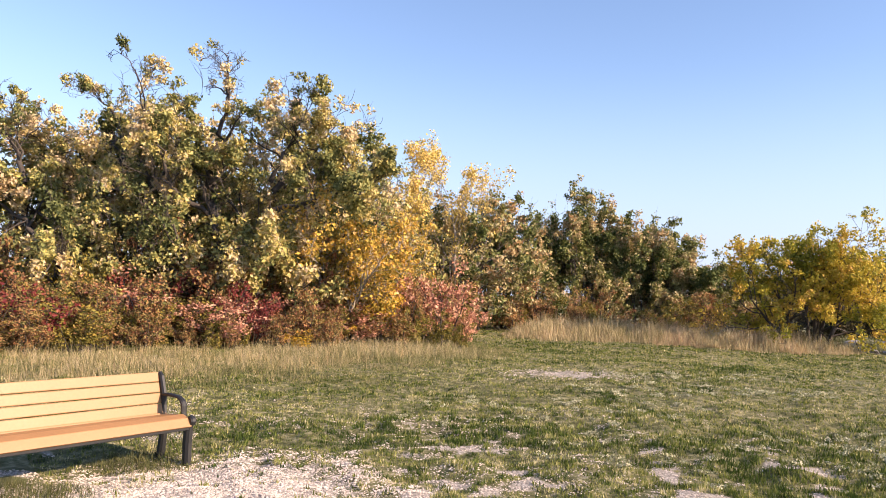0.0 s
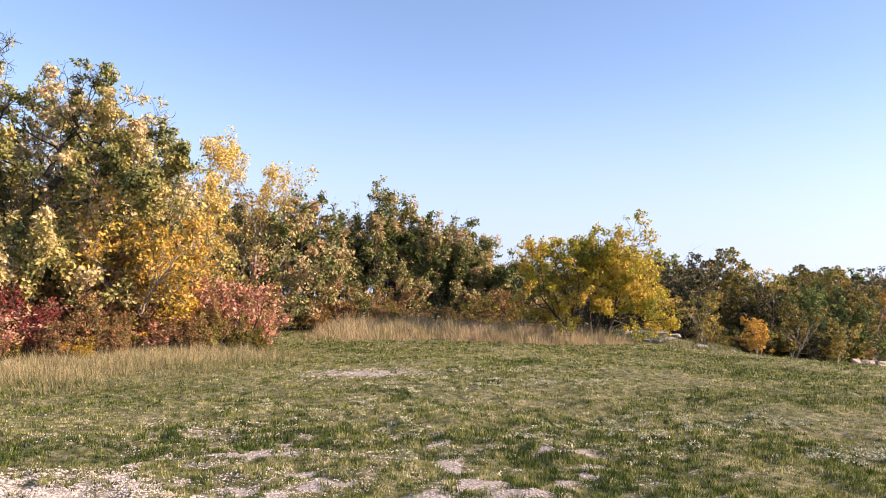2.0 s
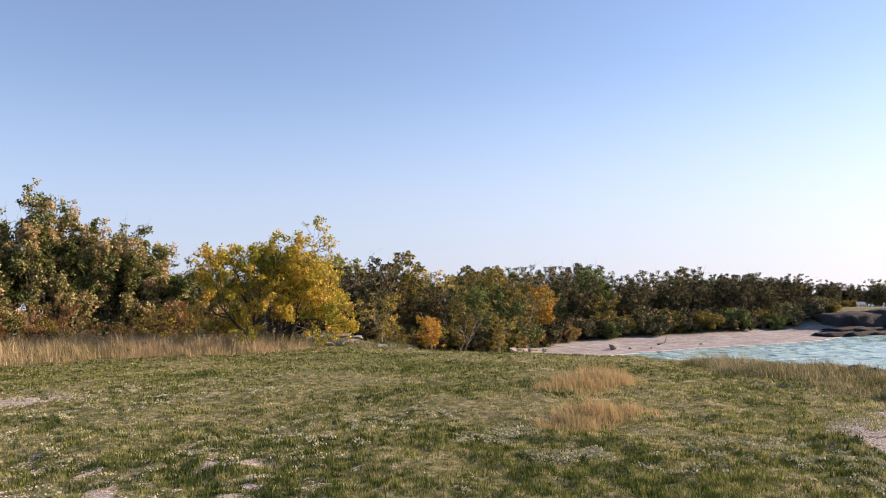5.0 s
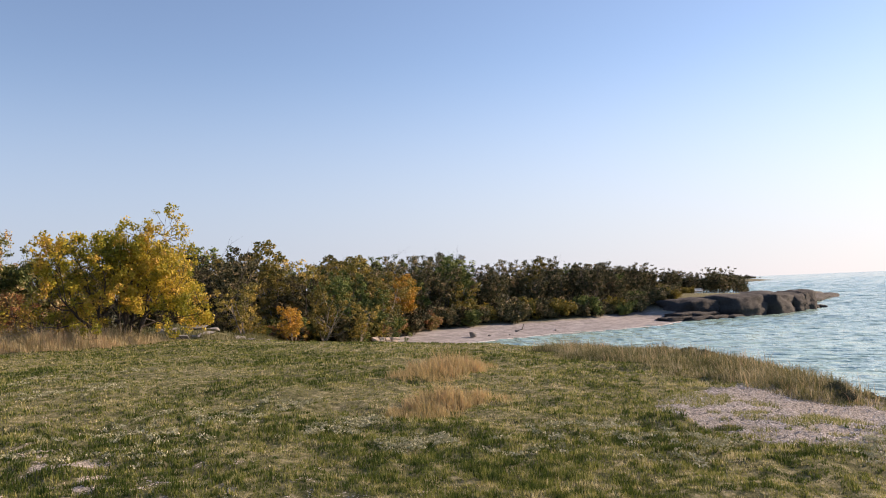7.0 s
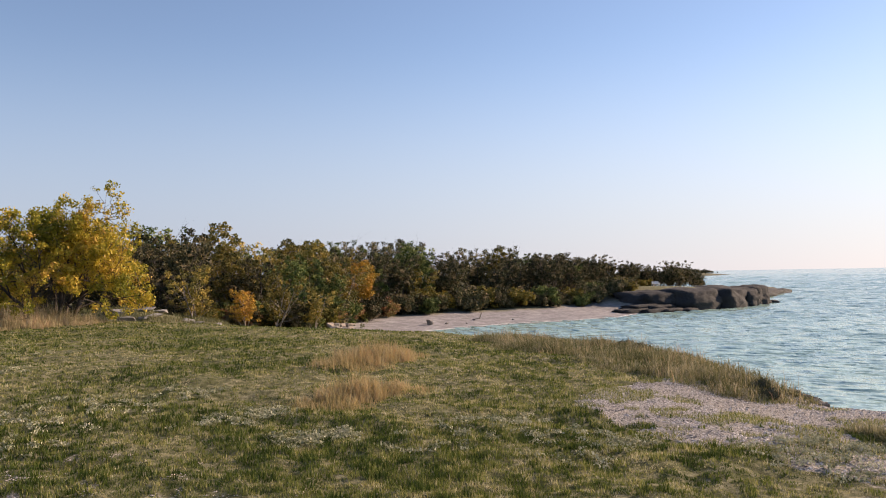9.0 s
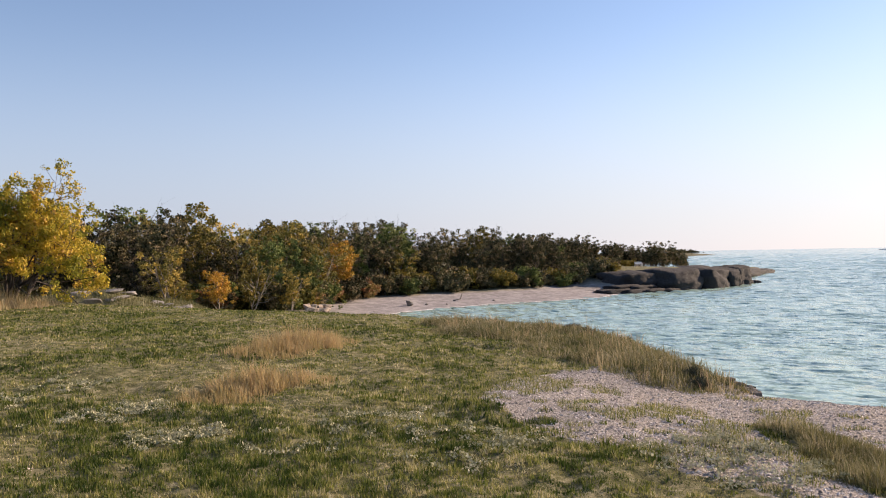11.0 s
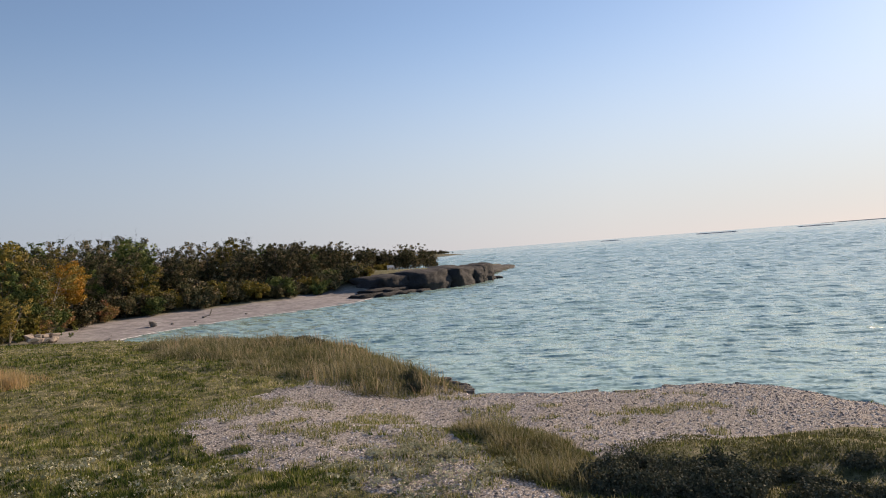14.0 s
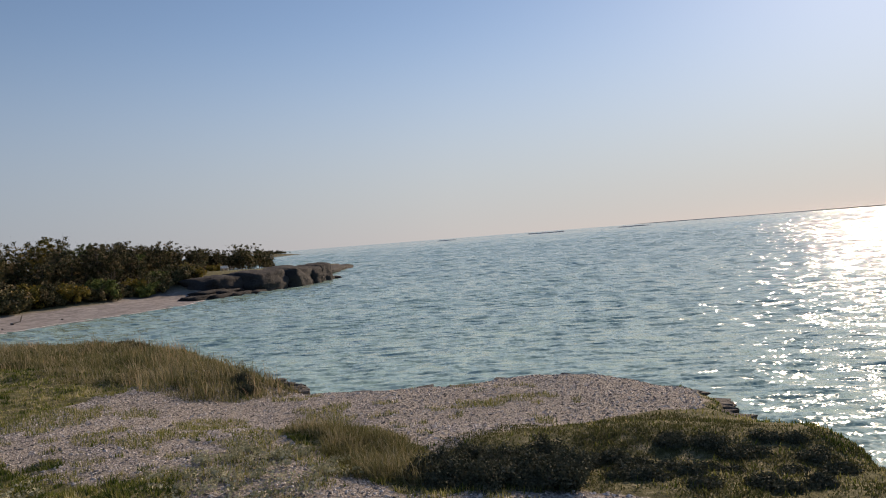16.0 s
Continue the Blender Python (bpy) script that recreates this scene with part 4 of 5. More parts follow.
for k in range(30):
    f = (k + r.uniform(0, 0.8)) / 30
    far_tree(int(r.choice([0, 1, 5])), 110 + 46 * f, 83 - 5 * f + r.normal(0, 2), 5.6 - 2.6 * f + r.normal(0, 0.6))
for k in range(16):
    f = (k + r.uniform(0, 0.8)) / 16
    far_tree(int(r.choice([0, 1, 5])), 132 + 44 * f, 82 - 1 * f + r.normal(0, 1.2), 4.0 - 2.6 * f + r.normal(0, 0.35))
# the ones that stand out: an orange crown and a tall green pair
for kind, x, y, top in ((4, 62.0, 71.8, 5.0), (2, 80.0, 81.5, 8.2), (2, 77.0, 80.0, 7.4), (2, 50.6, 63.3, 2.9), (4, 36.8, 57.6, 1.5), (3, 41.0, 59.0, 2.6), (3, 44.7, 58.5, 1.0), (1, 97.0, 78.0, 6.8), (1, 99.5, 78.5, 6.0), (3, 54.0, 67.0, 4.2), (2, 47.0, 65.0, 4.6), (3, 34.0, 60.0, 3.4)):
    far_tree(kind, x, y, top)
for ob in STOCK:
    for o in (*ob.children_recursive, ob):
        bpy.data.objects.remove(o)


# ---- rocks ----
def rock(name, seed, x, y, z, size, turn=0.0, material=LIMESTONE, label="", rough=0.35, terrace=0.0, subdivisions=3, group=""):
    """A weathered boulder or ledge: a ball pushed about by noise, with flattened beds where terrace is above 0."""
    bm = bmesh.new()
    bmesh.ops.create_icosphere(bm, subdivisions=subdivisions, radius=1.0)
    for v in bm.verts:
        p = v.co.copy()
        k = max(abs(p.x), abs(p.y), abs(p.z))
        p = p.lerp(p / k * 0.85, 0.62)
        d = 1 + rough * noise.fractal(p * 1.6 + Vector((seed * 3.7, seed, 0)), 0.8, 2.1, 4)
        p = p * d
        if terrace:
            p.z = p.z + (round(p.z * 3) / 3 - p.z) * terrace
        v.co = Vector((p.x * size[0], p.y * size[1], p.z * size[2])) * 0.5 * 1.1
    for f in bm.faces:
        f.smooth = True
    me = bpy.data.meshes.new(name)
    bm.to_mesh(me)
    bm.free()
    ob = put(name, me, material, m=pose(x, y, z, 0, 0, turn))
    return tagged(ob, label, "rock", group)


def block(name, seed, x, y, z, size, turn=0.0, material=LIMESTONE, label="", group=""):
    """A broken, angular stone: the hull of a few scattered points, with slightly worn edges."""
    q = np.random.default_rng(seed)
    bm = bmesh.new()
    for k in range(15):
        p = q.normal(0, 1, 3)
        p = p / np.abs(p).max() * q.uniform(0.75, 1.0)
        bm.verts.new((p[0] * size[0] / 2, p[1] * size[1] / 2, p[2] * size[2] / 2))
    hull = bmesh.ops.convex_hull(bm, input=bm.verts)
    bmesh.ops.delete(bm, geom=[g for g in hull["geom_interior"] if isinstance(g, bmesh.types.BMVert)], context="VERTS")
    bmesh.ops.bevel(bm, geom=list(bm.edges), offset=0.035 * min(size), segments=1, affect="EDGES")
    me = bpy.data.meshes.new(name)
    bm.to_mesh(me)
    bm.free()
    return tagged(put(name, me, material, m=pose(x, y, z, 0, 0, turn)), label, "rock", group)


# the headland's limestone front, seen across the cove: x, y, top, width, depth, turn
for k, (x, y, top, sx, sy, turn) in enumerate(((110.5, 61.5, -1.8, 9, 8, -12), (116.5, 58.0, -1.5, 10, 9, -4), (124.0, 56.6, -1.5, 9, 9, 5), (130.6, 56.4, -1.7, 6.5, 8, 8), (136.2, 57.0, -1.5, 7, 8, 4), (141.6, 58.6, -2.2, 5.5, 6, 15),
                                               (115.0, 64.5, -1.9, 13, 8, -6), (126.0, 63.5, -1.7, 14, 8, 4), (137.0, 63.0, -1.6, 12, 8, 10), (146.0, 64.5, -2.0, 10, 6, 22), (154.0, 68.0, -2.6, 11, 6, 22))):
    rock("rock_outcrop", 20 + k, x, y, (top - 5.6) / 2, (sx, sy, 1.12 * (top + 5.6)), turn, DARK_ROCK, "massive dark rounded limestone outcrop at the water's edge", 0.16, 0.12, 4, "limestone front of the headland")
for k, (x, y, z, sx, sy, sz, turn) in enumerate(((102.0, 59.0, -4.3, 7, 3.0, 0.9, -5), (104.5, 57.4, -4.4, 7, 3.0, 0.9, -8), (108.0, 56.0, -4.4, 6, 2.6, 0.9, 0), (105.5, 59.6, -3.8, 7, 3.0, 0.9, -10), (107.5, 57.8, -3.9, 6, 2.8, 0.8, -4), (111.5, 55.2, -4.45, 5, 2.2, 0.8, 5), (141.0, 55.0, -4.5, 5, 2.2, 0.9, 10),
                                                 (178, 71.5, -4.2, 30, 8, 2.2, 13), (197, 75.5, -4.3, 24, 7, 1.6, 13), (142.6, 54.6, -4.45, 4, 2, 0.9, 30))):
    rock("rock_ledge", 40 + k, x, y, z, (sx, sy, sz), turn, DARK_ROCK, "low flat dark limestone ledge in the lake", 0.25, 0.4, 3)
block("boulder", 60, 65.1, 63.7, height(65.1, 63.7) + 0.25, (1.1, 0.85, 0.85), 20, LIMESTONE, "grey boulder on the shingle beach")
for k, (x, y, s) in enumerate(((67.4, 63.4, 0.35), (68.0, 63.9, 0.25), (73.5, 64.5, 0.4), (52.5, 57.5, 0.8), (54.5, 58.6, 0.55), (58.0, 62.0, 0.3), (70.0, 62.5, 0.3), (78.0, 62.0, 0.35))):
    block("beach_stone", 61 + k, x, y, height(x, y) + s * 0.2, (s * 1.3, s, s * 0.7), 40 * k, LIMESTONE, "small grey stone on the shingle beach")
for k, (x, y) in enumerate(((74.6, 65.0), (75.6, 65.3))):
    bm = bmesh.new()
    bmesh.ops.create_cone(bm, cap_ends=True, segments=7, radius1=0.07, radius2=0.05, depth=0.9)
    o = part("driftwood", bm, PALE_BARK, None)
    o.matrix_basis = pose(x, y, height(x, y) + (0.35 if k else 0.1), 20 if k else 80, 0, 30)
    tagged(o, "weathered driftwood stick on the shingle beach", "driftwood")
for k in range(14):
    x, y = 46.4 + 0.6 * (k % 7) + r.normal(0, 0.2), 57.6 + 0.5 * (k // 7) + 0.35 * (k % 7) + r.normal(0, 0.2)
    block("rubble_block", 70 + k, x, y, height(x, y) + 0.25 + 0.32 * (k // 7), (r.uniform(0.7, 1.3), r.uniform(0.6, 1.0), r.uniform(0.4, 0.7)), r.uniform(0, 90), PALE_STONE if k % 3 else LIMESTONE, "pale broken limestone block in a heap", "rubble heap at the end of the beach")
for k in range(20):
    x, y = 22.0 + 0.5 * k + r.normal(0, 0.5), 49.4 - 0.25 * k + r.normal(0, 1.2)
    block("bank_rock", 90 + k, x, y, height(x, y) + 0.03, (r.uniform(0.8, 1.9), r.uniform(0.6, 1.2), r.uniform(0.25, 0.5)), r.uniform(-30, 30), LIMESTONE, "low limestone ledge among rough grass", "ledges at the head of the cove")

# broken ledges along the near brink
BRINK = [(13.0, 4.6), (12.5, 4.0), (12.4, 2.7), (12.7, 1.8), (13.1, 1.0), (12.8, 0.25), (12.25, -0.45), (11.7, -0.95), (10.8, -1.2)]
for k in range(110):
    f = (k + r.uniform(0, 0.9)) / 110 * (len(BRINK) - 1)
    a, b2 = BRINK[int(f)], BRINK[min(int(f) + 1, len(BRINK) - 1)]
    x, y = a[0] + (b2[0] - a[0]) * (f % 1) + r.normal(-0.05, 0.12), a[1] + (b2[1] - a[1]) * (f % 1) + r.normal(0, 0.1)
    block("brink_ledge", 120 + k, x, y, height(x - 0.3, y + 0.1) - 0.1, (r.uniform(0.12, 0.38), r.uniform(0.15, 0.5), r.uniform(0.06, 0.15)), r.uniform(-40, 40), LEDGE_STONE, "flat broken limestone ledge at the cliff's brink", "ledges along the brink")


# islands and the far shore on the horizon
def low_island(x, y, length, tall, turn, label, material=HAZY_SHORE):
    rock("low_island", int(x), x, y, WATER + tall * 0.2, (length, length * 0.3, tall), turn, material, label, 0.25, 0, 3)


for x, y, length, tall in ((1640, 381, 40, 2.2), (1675, 171, 78, 2.6), (1684, -11, 62, 2.6)):
    low_island(x, y, length, tall, 90, "low hazy rocky island far out in the lake")
low_island(4350, -1150, 2000, 6, 80, "faint low shore on the horizon across the lake", HAZY_SHORE)


# ---- benches ----
def box(bm, size, at=(0, 0, 0), bevel=0.006):
    made = bmesh.ops.create_cube(bm, size=1.0)["verts"]
    bmesh.ops.scale(bm, vec=size, verts=made)
    bmesh.ops.translate(bm, vec=at, verts=made)
    if bevel:
        edges = list({e for v in made for e in v.link_edges})
        bmesh.ops.bevel(bm, geom=edges, offset=bevel, segments=2, affect="EDGES", profile=0.6)
    return made


def bar(points, wide, thick):
    """A flat bar bent along a line in the x-z plane: wide across y, thick in the plane."""
    pts = [Vector(p) for p in points]
    bm = bmesh.new()
    rings = []
    for k, p in enumerate(pts):
        d = (pts[min(k + 1, len(pts) - 1)] - pts[max(k - 1, 0)]).normalized()
        nrm = Vector((-d.z, 0, d.x))
        ring = []
        for a in range(8):
            u, w = math.cos(a * math.pi / 4 + math.pi / 8), math.sin(a * math.pi / 4 + math.pi / 8)
            u, w = max(-0.8, min(0.8, u)) / 0.8, max(-0.8, min(0.8, w)) / 0.8
            ring.append(bm.verts.new(p + nrm * thick / 2 * u + Vector((0, wide / 2 * w, 0))))
        rings.append(ring)
    for a, b in zip(rings, rings[1:]):
        for i in range(8):
            bm.faces.new((a[i], a[(i + 1) % 8], b[(i + 1) % 8], b[i]))
    bm.faces.new(rings[0][::-1])
    bm.faces.new(rings[-1])
    bmesh.ops.recalc_face_normals(bm, faces=bm.faces)
    return bm


def arc(cx, cz, rx, rz, a0, a1, n=8):
    return [(cx + rx * math.cos(radians(a0 + (a1 - a0) * k / n)), 0, cz + rz * math.sin(radians(a0 + (a1 - a0) * k / n))) for k in range(n + 1)]


def park_bench(m, length, slat, metal, label):
    """x: forward, y: along the seat from the near end, z: up. Its end frames stand at y = 0 and y = length."""
    bench = tagged(new("park_bench"), label, "bench")
    bench.matrix_basis = m
    # backrest: four boards on a slight rake
    for k in range(4):
        bm = bmesh.new()
        box(bm, (0.035, length - 0.02, 0.092), (0, 0, 0), 0.007)
        o = part("back_slat", bm, slat, bench)
        o.matrix_basis = pose(-0.43 - 0.028 * k, length / 2, 0.47 + 0.096 * k, 0, -16, 0)
    # the seat rolls over at its front edge
    for x, z, wide, tilt in ((-0.018, 0.388, 0.09, 62), (-0.085, 0.424, 0.1, 18), (-0.19, 0.424, 0.108, -2), (-0.303, 0.416, 0.108, -5), (-0.405, 0.412, 0.085, -14)):
        bm = bmesh.new()
        box(bm, (wide, length - 0.02, 0.036), (0, 0, 0), 0.009)
        o = part("seat_slat", bm, slat, bench)
        o.matrix_basis = pose(x, length / 2, z, 0, tilt, 0)
    bm = bmesh.new()
    box(bm, (0.03, length - 0.04, 0.035), (0, 0, 0), 0.005)
    part("front_rail", bm, metal, bench).matrix_basis = pose(-0.022, length / 2, 0.337)
    for n, y in enumerate((0.0, length)):
        back = [(-0.41, 0, 0.40), (-0.43, 0, 0.50), (-0.435, 0, 0.6), (-0.465, 0, 0.69), (-0.49, 0, 0.765), (-0.51, 0, 0.785), (-0.53, 0, 0.775)]
        frame_parts = {
            "back_post": bar(back, 0.05, 0.055),
            "seat_rail": bar([(-0.46, 0, 0.375), (-0.3, 0, 0.378), (-0.1, 0, 0.388)] + arc(-0.03, 0.40, 0.045, 0.035, -80, 80, 6), 0.06, 0.04),
            "front_leg": bar([(-0.045, 0, 0.385), (-0.055, 0, 0.2), (-0.05, 0, 0.02), (-0.048, 0, -0.03)], 0.075, 0.085),
            "rear_leg": bar([(-0.40, 0, 0.385), (-0.415, 0, 0.2), (-0.44, 0, 0.02), (-0.445, 0, -0.03)], 0.07, 0.07),
            "armrest": bar([(-0.43, 0, 0.6), (-0.34, 0, 0.606), (-0.26, 0, 0.602)] + arc(-0.26, 0.522, 0.13, 0.08, 90, 0, 7) + [(-0.128, 0, 0.47), (-0.12, 0, 0.405)], 0.055, 0.03),
        }
        for name, bm in frame_parts.items():
            o = part(name, bm, metal, bench)
            o.location = (0, y, 0)
            if name.endswith("leg"):
                bm = bmesh.new()
                box(bm, (0.1, 0.075, 0.012), (0, 0, 0), 0.003)
                part("foot_plate", bm, metal, o).location = (-0.048 if name == "front_leg" else -0.445, 0, 0.006)
    return bench


park_bench(pose(-3.7, 5.58, height(-2.45, 7.5) + 0.012, 0, 0, -31), 2.4, SLAT, BLACK_METAL, "tan slatted park bench with black metal frame on gravel")
park_bench(pose(128.0, 70.0, height(128, 70) + 0.02, 0, 0, -125), 1.3, WHITE_BOARD, WHITE_BOARD, "pale bench on the rocky headland")


# ---- grass ----
def blades(x, y, tall, wide, tone, lean=0.35, curl=True, zoff=-0.01, r=RNG, z=None, way=None):
    """Bent blades standing on the ground: three triangles each, or one where curl is off."""
    n = len(x)
    z = (land(x, y)[0] if z is None else z) + zoff
    a = r.uniform(0, 2 * np.pi, n)
    la = r.uniform(0, 2 * np.pi, n) if way is None else way
    ll = np.abs(r.normal(0, lean, n)) * tall
    p = np.stack([x, y, z], -1)
    s = np.stack([np.cos(a), np.sin(a), np.zeros(n)], -1) * (wide / 2)[:, None]
    tip = p + np.stack([np.cos(la) * ll, np.sin(la) * ll, tall * np.sqrt(np.clip(1 - (ll / tall) ** 2 * 0.5, 0.2, 1))], -1)
    if not curl:
        v = np.stack([p - s, p + s, tip], 1).reshape(-1, 3)
        return v, np.arange(3 * n).reshape(n, 3), np.repeat(tone, 3)
    mid = p * 0.45 + tip * 0.55 - np.stack([np.cos(la) * ll * 0.22, np.sin(la) * ll * 0.22, -tall * 0.06], -1)
    v = np.stack([p - s, p + s, mid - s * 0.75, mid + s * 0.75, tip], 1).reshape(-1, 3)
    i = 5 * np.arange(n)[:, None]
    f = np.concatenate([i + [0, 1, 3], i + [0, 3, 2], i + [2, 3, 4]])
    return v, f, np.repeat(tone, 5)


def grass(name, label, material, x, y, tall, wide, tone, **more):
    v, f, t = blades(x, y, tall, wide, np.clip(tone, 0, 1), **more)
    return tagged(put(name, mesh_of(name, v, f, t), material), label, "grass", kind="stuff")


def scatter(n, lo, hi, spread=0.0):
    """Random places round the stopping points of the walk, thinner with distance."""
    a, d = radians(-38) + radians(146) * RNG.uniform(0, 1, n), np.exp(RNG.uniform(math.log(lo), math.log(hi), n))
    return 1.8 + d * np.sin(a), 0.2 + d * np.cos(a), d


# short turf, in tufts with bare thatch and gravel between
x, y, d = scatter(1000000, 3.6, 33)
z, worn, shingle, rock_mask, ds, df = land(x, y)
tuft = 0.45 * vnoise(x, y, 0.07, 41, 2) + 0.3 * vnoise(x, y, 0.18, 48, 2) + 0.25 * vnoise(x, y, 0.5, 46, 2)
gap = 0.25 + 0.22 * (vnoise(x, y, 2.2, 43) - 0.5) - 0.06 * smooth(d, 10, 22)
keep = (df > 0.1) & (ds > 0.1) & (worn + 0.5 * (vnoise(x, y, 0.3, 42, 2) - 0.5) + 1.3 * (vnoise(x, y, 0.11, 49, 2) - 0.5) < 0.5) & (tuft > gap)
keep &= (inside_distance(x, y, POINT) < 0) | (RNG.uniform(0, 1, len(x)) < 0.15)
x, y, d, tuft, z, gap = x[keep], y[keep], d[keep], tuft[keep], z[keep], gap[keep]
lush = vnoise(x, y, 1.8, 44)
full = smooth(tuft - gap, 0.05, 0.5)
grass("turf", "short tufted green and straw-coloured turf", LAWN, x, y, (0.016 + 0.045 * full) * (0.6 + 0.7 * lush) * RNG.uniform(0.6, 1.4, len(x)), 0.0016 * d + 0.002, 0.9 - 0.75 * lush - 0.35 * full + 0.5 * (vnoise(x, y, 0.5, 45) - 0.5) + 1.4 * (vnoise(x, y, 0.12, 47, 2) - 0.5) + RNG.normal(0, 0.2, len(x)), lean=0.6, curl=False, z=z)


def bed(n, loop, ragged=0.5, seed=51):
    xs, ys = [p[0] for p in loop], [p[1] for p in loop]
    x, y = RNG.uniform(min(xs), max(xs), n), RNG.uniform(min(ys), max(ys), n)
    k = inside_distance(x, y, loop) + ragged * 2 * (vnoise(x, y, 0.9, seed) - 0.5) > 0
    return x[k], y[k]


def tussocks(name, label, material, x, y, tall, tone, many, wide=0.009, foot=0.06, lean=0.6, ragged=0.2):
    """Tufts at the given feet: blades that fan outward, each tuft with a height, a colour and a sway of its own."""
    n = len(x)
    a = RNG.uniform(0, 6.28, (n, many))
    d = foot * np.sqrt(RNG.uniform(0, 1, (n, many)))
    sway = RNG.normal(0, 0.5, (n, 1)) + 2.6
    way = np.where(RNG.uniform(0, 1, (n, many)) < 0.6, a, sway + RNG.normal(0, 0.5, (n, many)))
    tl = np.asarray(tall)[:, None] * RNG.uniform(0.35, 1.15, (n, many)) * (1.1 - 0.35 * d / foot)
    tn = np.asarray(tone)[:, None] + RNG.normal(0, ragged, (n, many))
    return grass(name, label, material, (x[:, None] + d * np.cos(a)).ravel(), (y[:, None] + d * np.sin(a)).ravel(), tl.ravel(), wide * RNG.uniform(0.6, 1.3, n * many), tn.ravel(), lean=lean, way=way.ravel())


# tall dry grass in front of the dark oaks
BED = [(0.8, 28.2), (3.0, 28.6), (5.6, 29.0), (8.0, 28.0), (10.2, 27.4), (12.4, 28.2), (13.6, 29.5), (12.5, 32), (10, 35), (4, 35), (1, 33)]
x, y = bed(9000, BED, 0.8)
tussocks("tall_dry_grass", "tall dry straw-coloured grass below the oaks", STRAW, x, y, (0.42 + 0.62 * RNG.uniform(0, 1, len(x)) ** 1.5) * (0.3 + 0.7 * smooth(inside_distance(x, y, BED) + 0.8 * (vnoise(x, y, 1.0, 62) - 0.5), -0.2, 1.4)) * (0.6 + 0.7 * vnoise(x, y, 0.8, 63)), 0.15 + 0.8 * vnoise(x, y, 0.9, 52) + RNG.normal(0, 0.12, len(x)), 9, 0.014, 0.14, 0.4)
# dry fringe before the shrubs
FRINGE = [(-9.5, 10.0), (-6.0, 9.8), (-3.4, 11.2), (-1.2, 13.8), (0.6, 17.2), (1.7, 20.8), (1.0, 25.5), (-0.8, 29.0), (-4.5, 26.5), (-8.5, 21.5), (-13.5, 18.5)]
x, y = bed(26000, FRINGE, 2.6, 53)
deep = inside_distance(x, y, FRINGE)
patch = vnoise(x, y, 0.8, 73, 2)
k = RNG.uniform(0, 1, len(x)) < (0.1 + 0.9 * smooth(deep + 2.2 * (vnoise(x, y, 1.1, 74) - 0.5), -1.0, 3.0)) * smooth(patch, 0.1, 0.48)
x, y, deep, patch = x[k], y[k], deep[k], patch[k]
fr = smooth(deep + 3.5 * (vnoise(x, y, 1.4, 65) - 0.5), -0.6, 4.2)
tussocks("dry_fringe_grass", "knee-high dry grass before the shrubs", STRAW, x, y, (0.05 + 0.55 * fr * patch) * RNG.uniform(0.25, 1.5, len(x)) * (0.62 + 0.38 * smooth(x, -6, -2)), -0.28 + 0.5 * fr + 1.0 * (vnoise(x, y, 0.6, 54) - 0.4) + RNG.normal(0, 0.2, len(x)), 9, 0.007, 0.1, 0.95)
x, y = bed(2600, FRINGE, 1.2, 79)
k = (inside_distance(x, y, FRINGE) + 2.0 * (vnoise(x, y, 0.9, 80) - 0.5) > 2.6) & (vnoise(x, y, 0.6, 82, 2) > 0.4)
tussocks("dead_stalks", "thin reddish-brown dead stalks before the shrubs", RED_STRAW, x[k], y[k], RNG.uniform(0.2, 0.65, k.sum()), RNG.uniform(-0.2, 0.9, k.sum()), 8, 0.006, 0.16, 0.45, 0.3)
# rough grass on the bank at the head of the cove
x, y = RNG.uniform(15, 32, 3600), RNG.uniform(41, 55, 3600)
k = vnoise(x, y, 1.6, 83, 2) > 0.42
tussocks("cove_bank_grass", "rough grey-green grass on the bank at the head of the cove", ROUGH_GRASS, x[k], y[k], RNG.uniform(0.15, 0.5, k.sum()), -0.1 + 0.9 * vnoise(x[k], y[k], 1.2, 84), 8, 0.03, 0.25, 0.6)

# rough strip along the brink
STRIP = [(15.2, 12.9), (13.9, 10.6), (12.6, 8.2), (11.6, 6.0), (11.2, 4.6), (11.6, 3.9), (12.5, 4.0), (13.5, 5.4), (14.8, 7.0), (16.3, 9.0), (17.6, 12.2), (17.2, 13.6)]
x, y = bed(9000, STRIP, 0.7, 55)
mound = vnoise(x, y, 0.8, 56, 2)
tussocks("brink_grass", "rough dry and green grass along the cliff's brink", ROUGH_GRASS, x, y, (0.07 + 0.3 * mound ** 1.6) * RNG.uniform(0.6, 1.3, len(x)) * (0.5 + 0.5 * smooth(inside_distance(x, y, STRIP), -0.2, 0.6)), 0.0 + 0.95 * vnoise(x, y, 0.7, 57) + RNG.normal(0, 0.2, len(x)), 13, 0.009, 0.09, 0.85, 0.25)
x, y = bed(900, STRIP, 0.3, 70)
k = vnoise(x, y, 0.9, 75, 2) > 0.46
tussocks("brink_stalks", "pale dry seed stalks along the cliff's brink", STRAW, x[k], y[k], RNG.uniform(0.2, 0.4, k.sum()), RNG.uniform(0.5, 0.9, k.sum()), 9, 0.006, 0.08, 0.4)


def clump(n, cx, cy, rx, ry):
    a, d = RNG.uniform(0, 6.28, n), np.sqrt(RNG.uniform(0, 1, n))
    return cx + rx * d * np.cos(a), cy + ry * d * np.sin(a), 1 - 0.6 * d


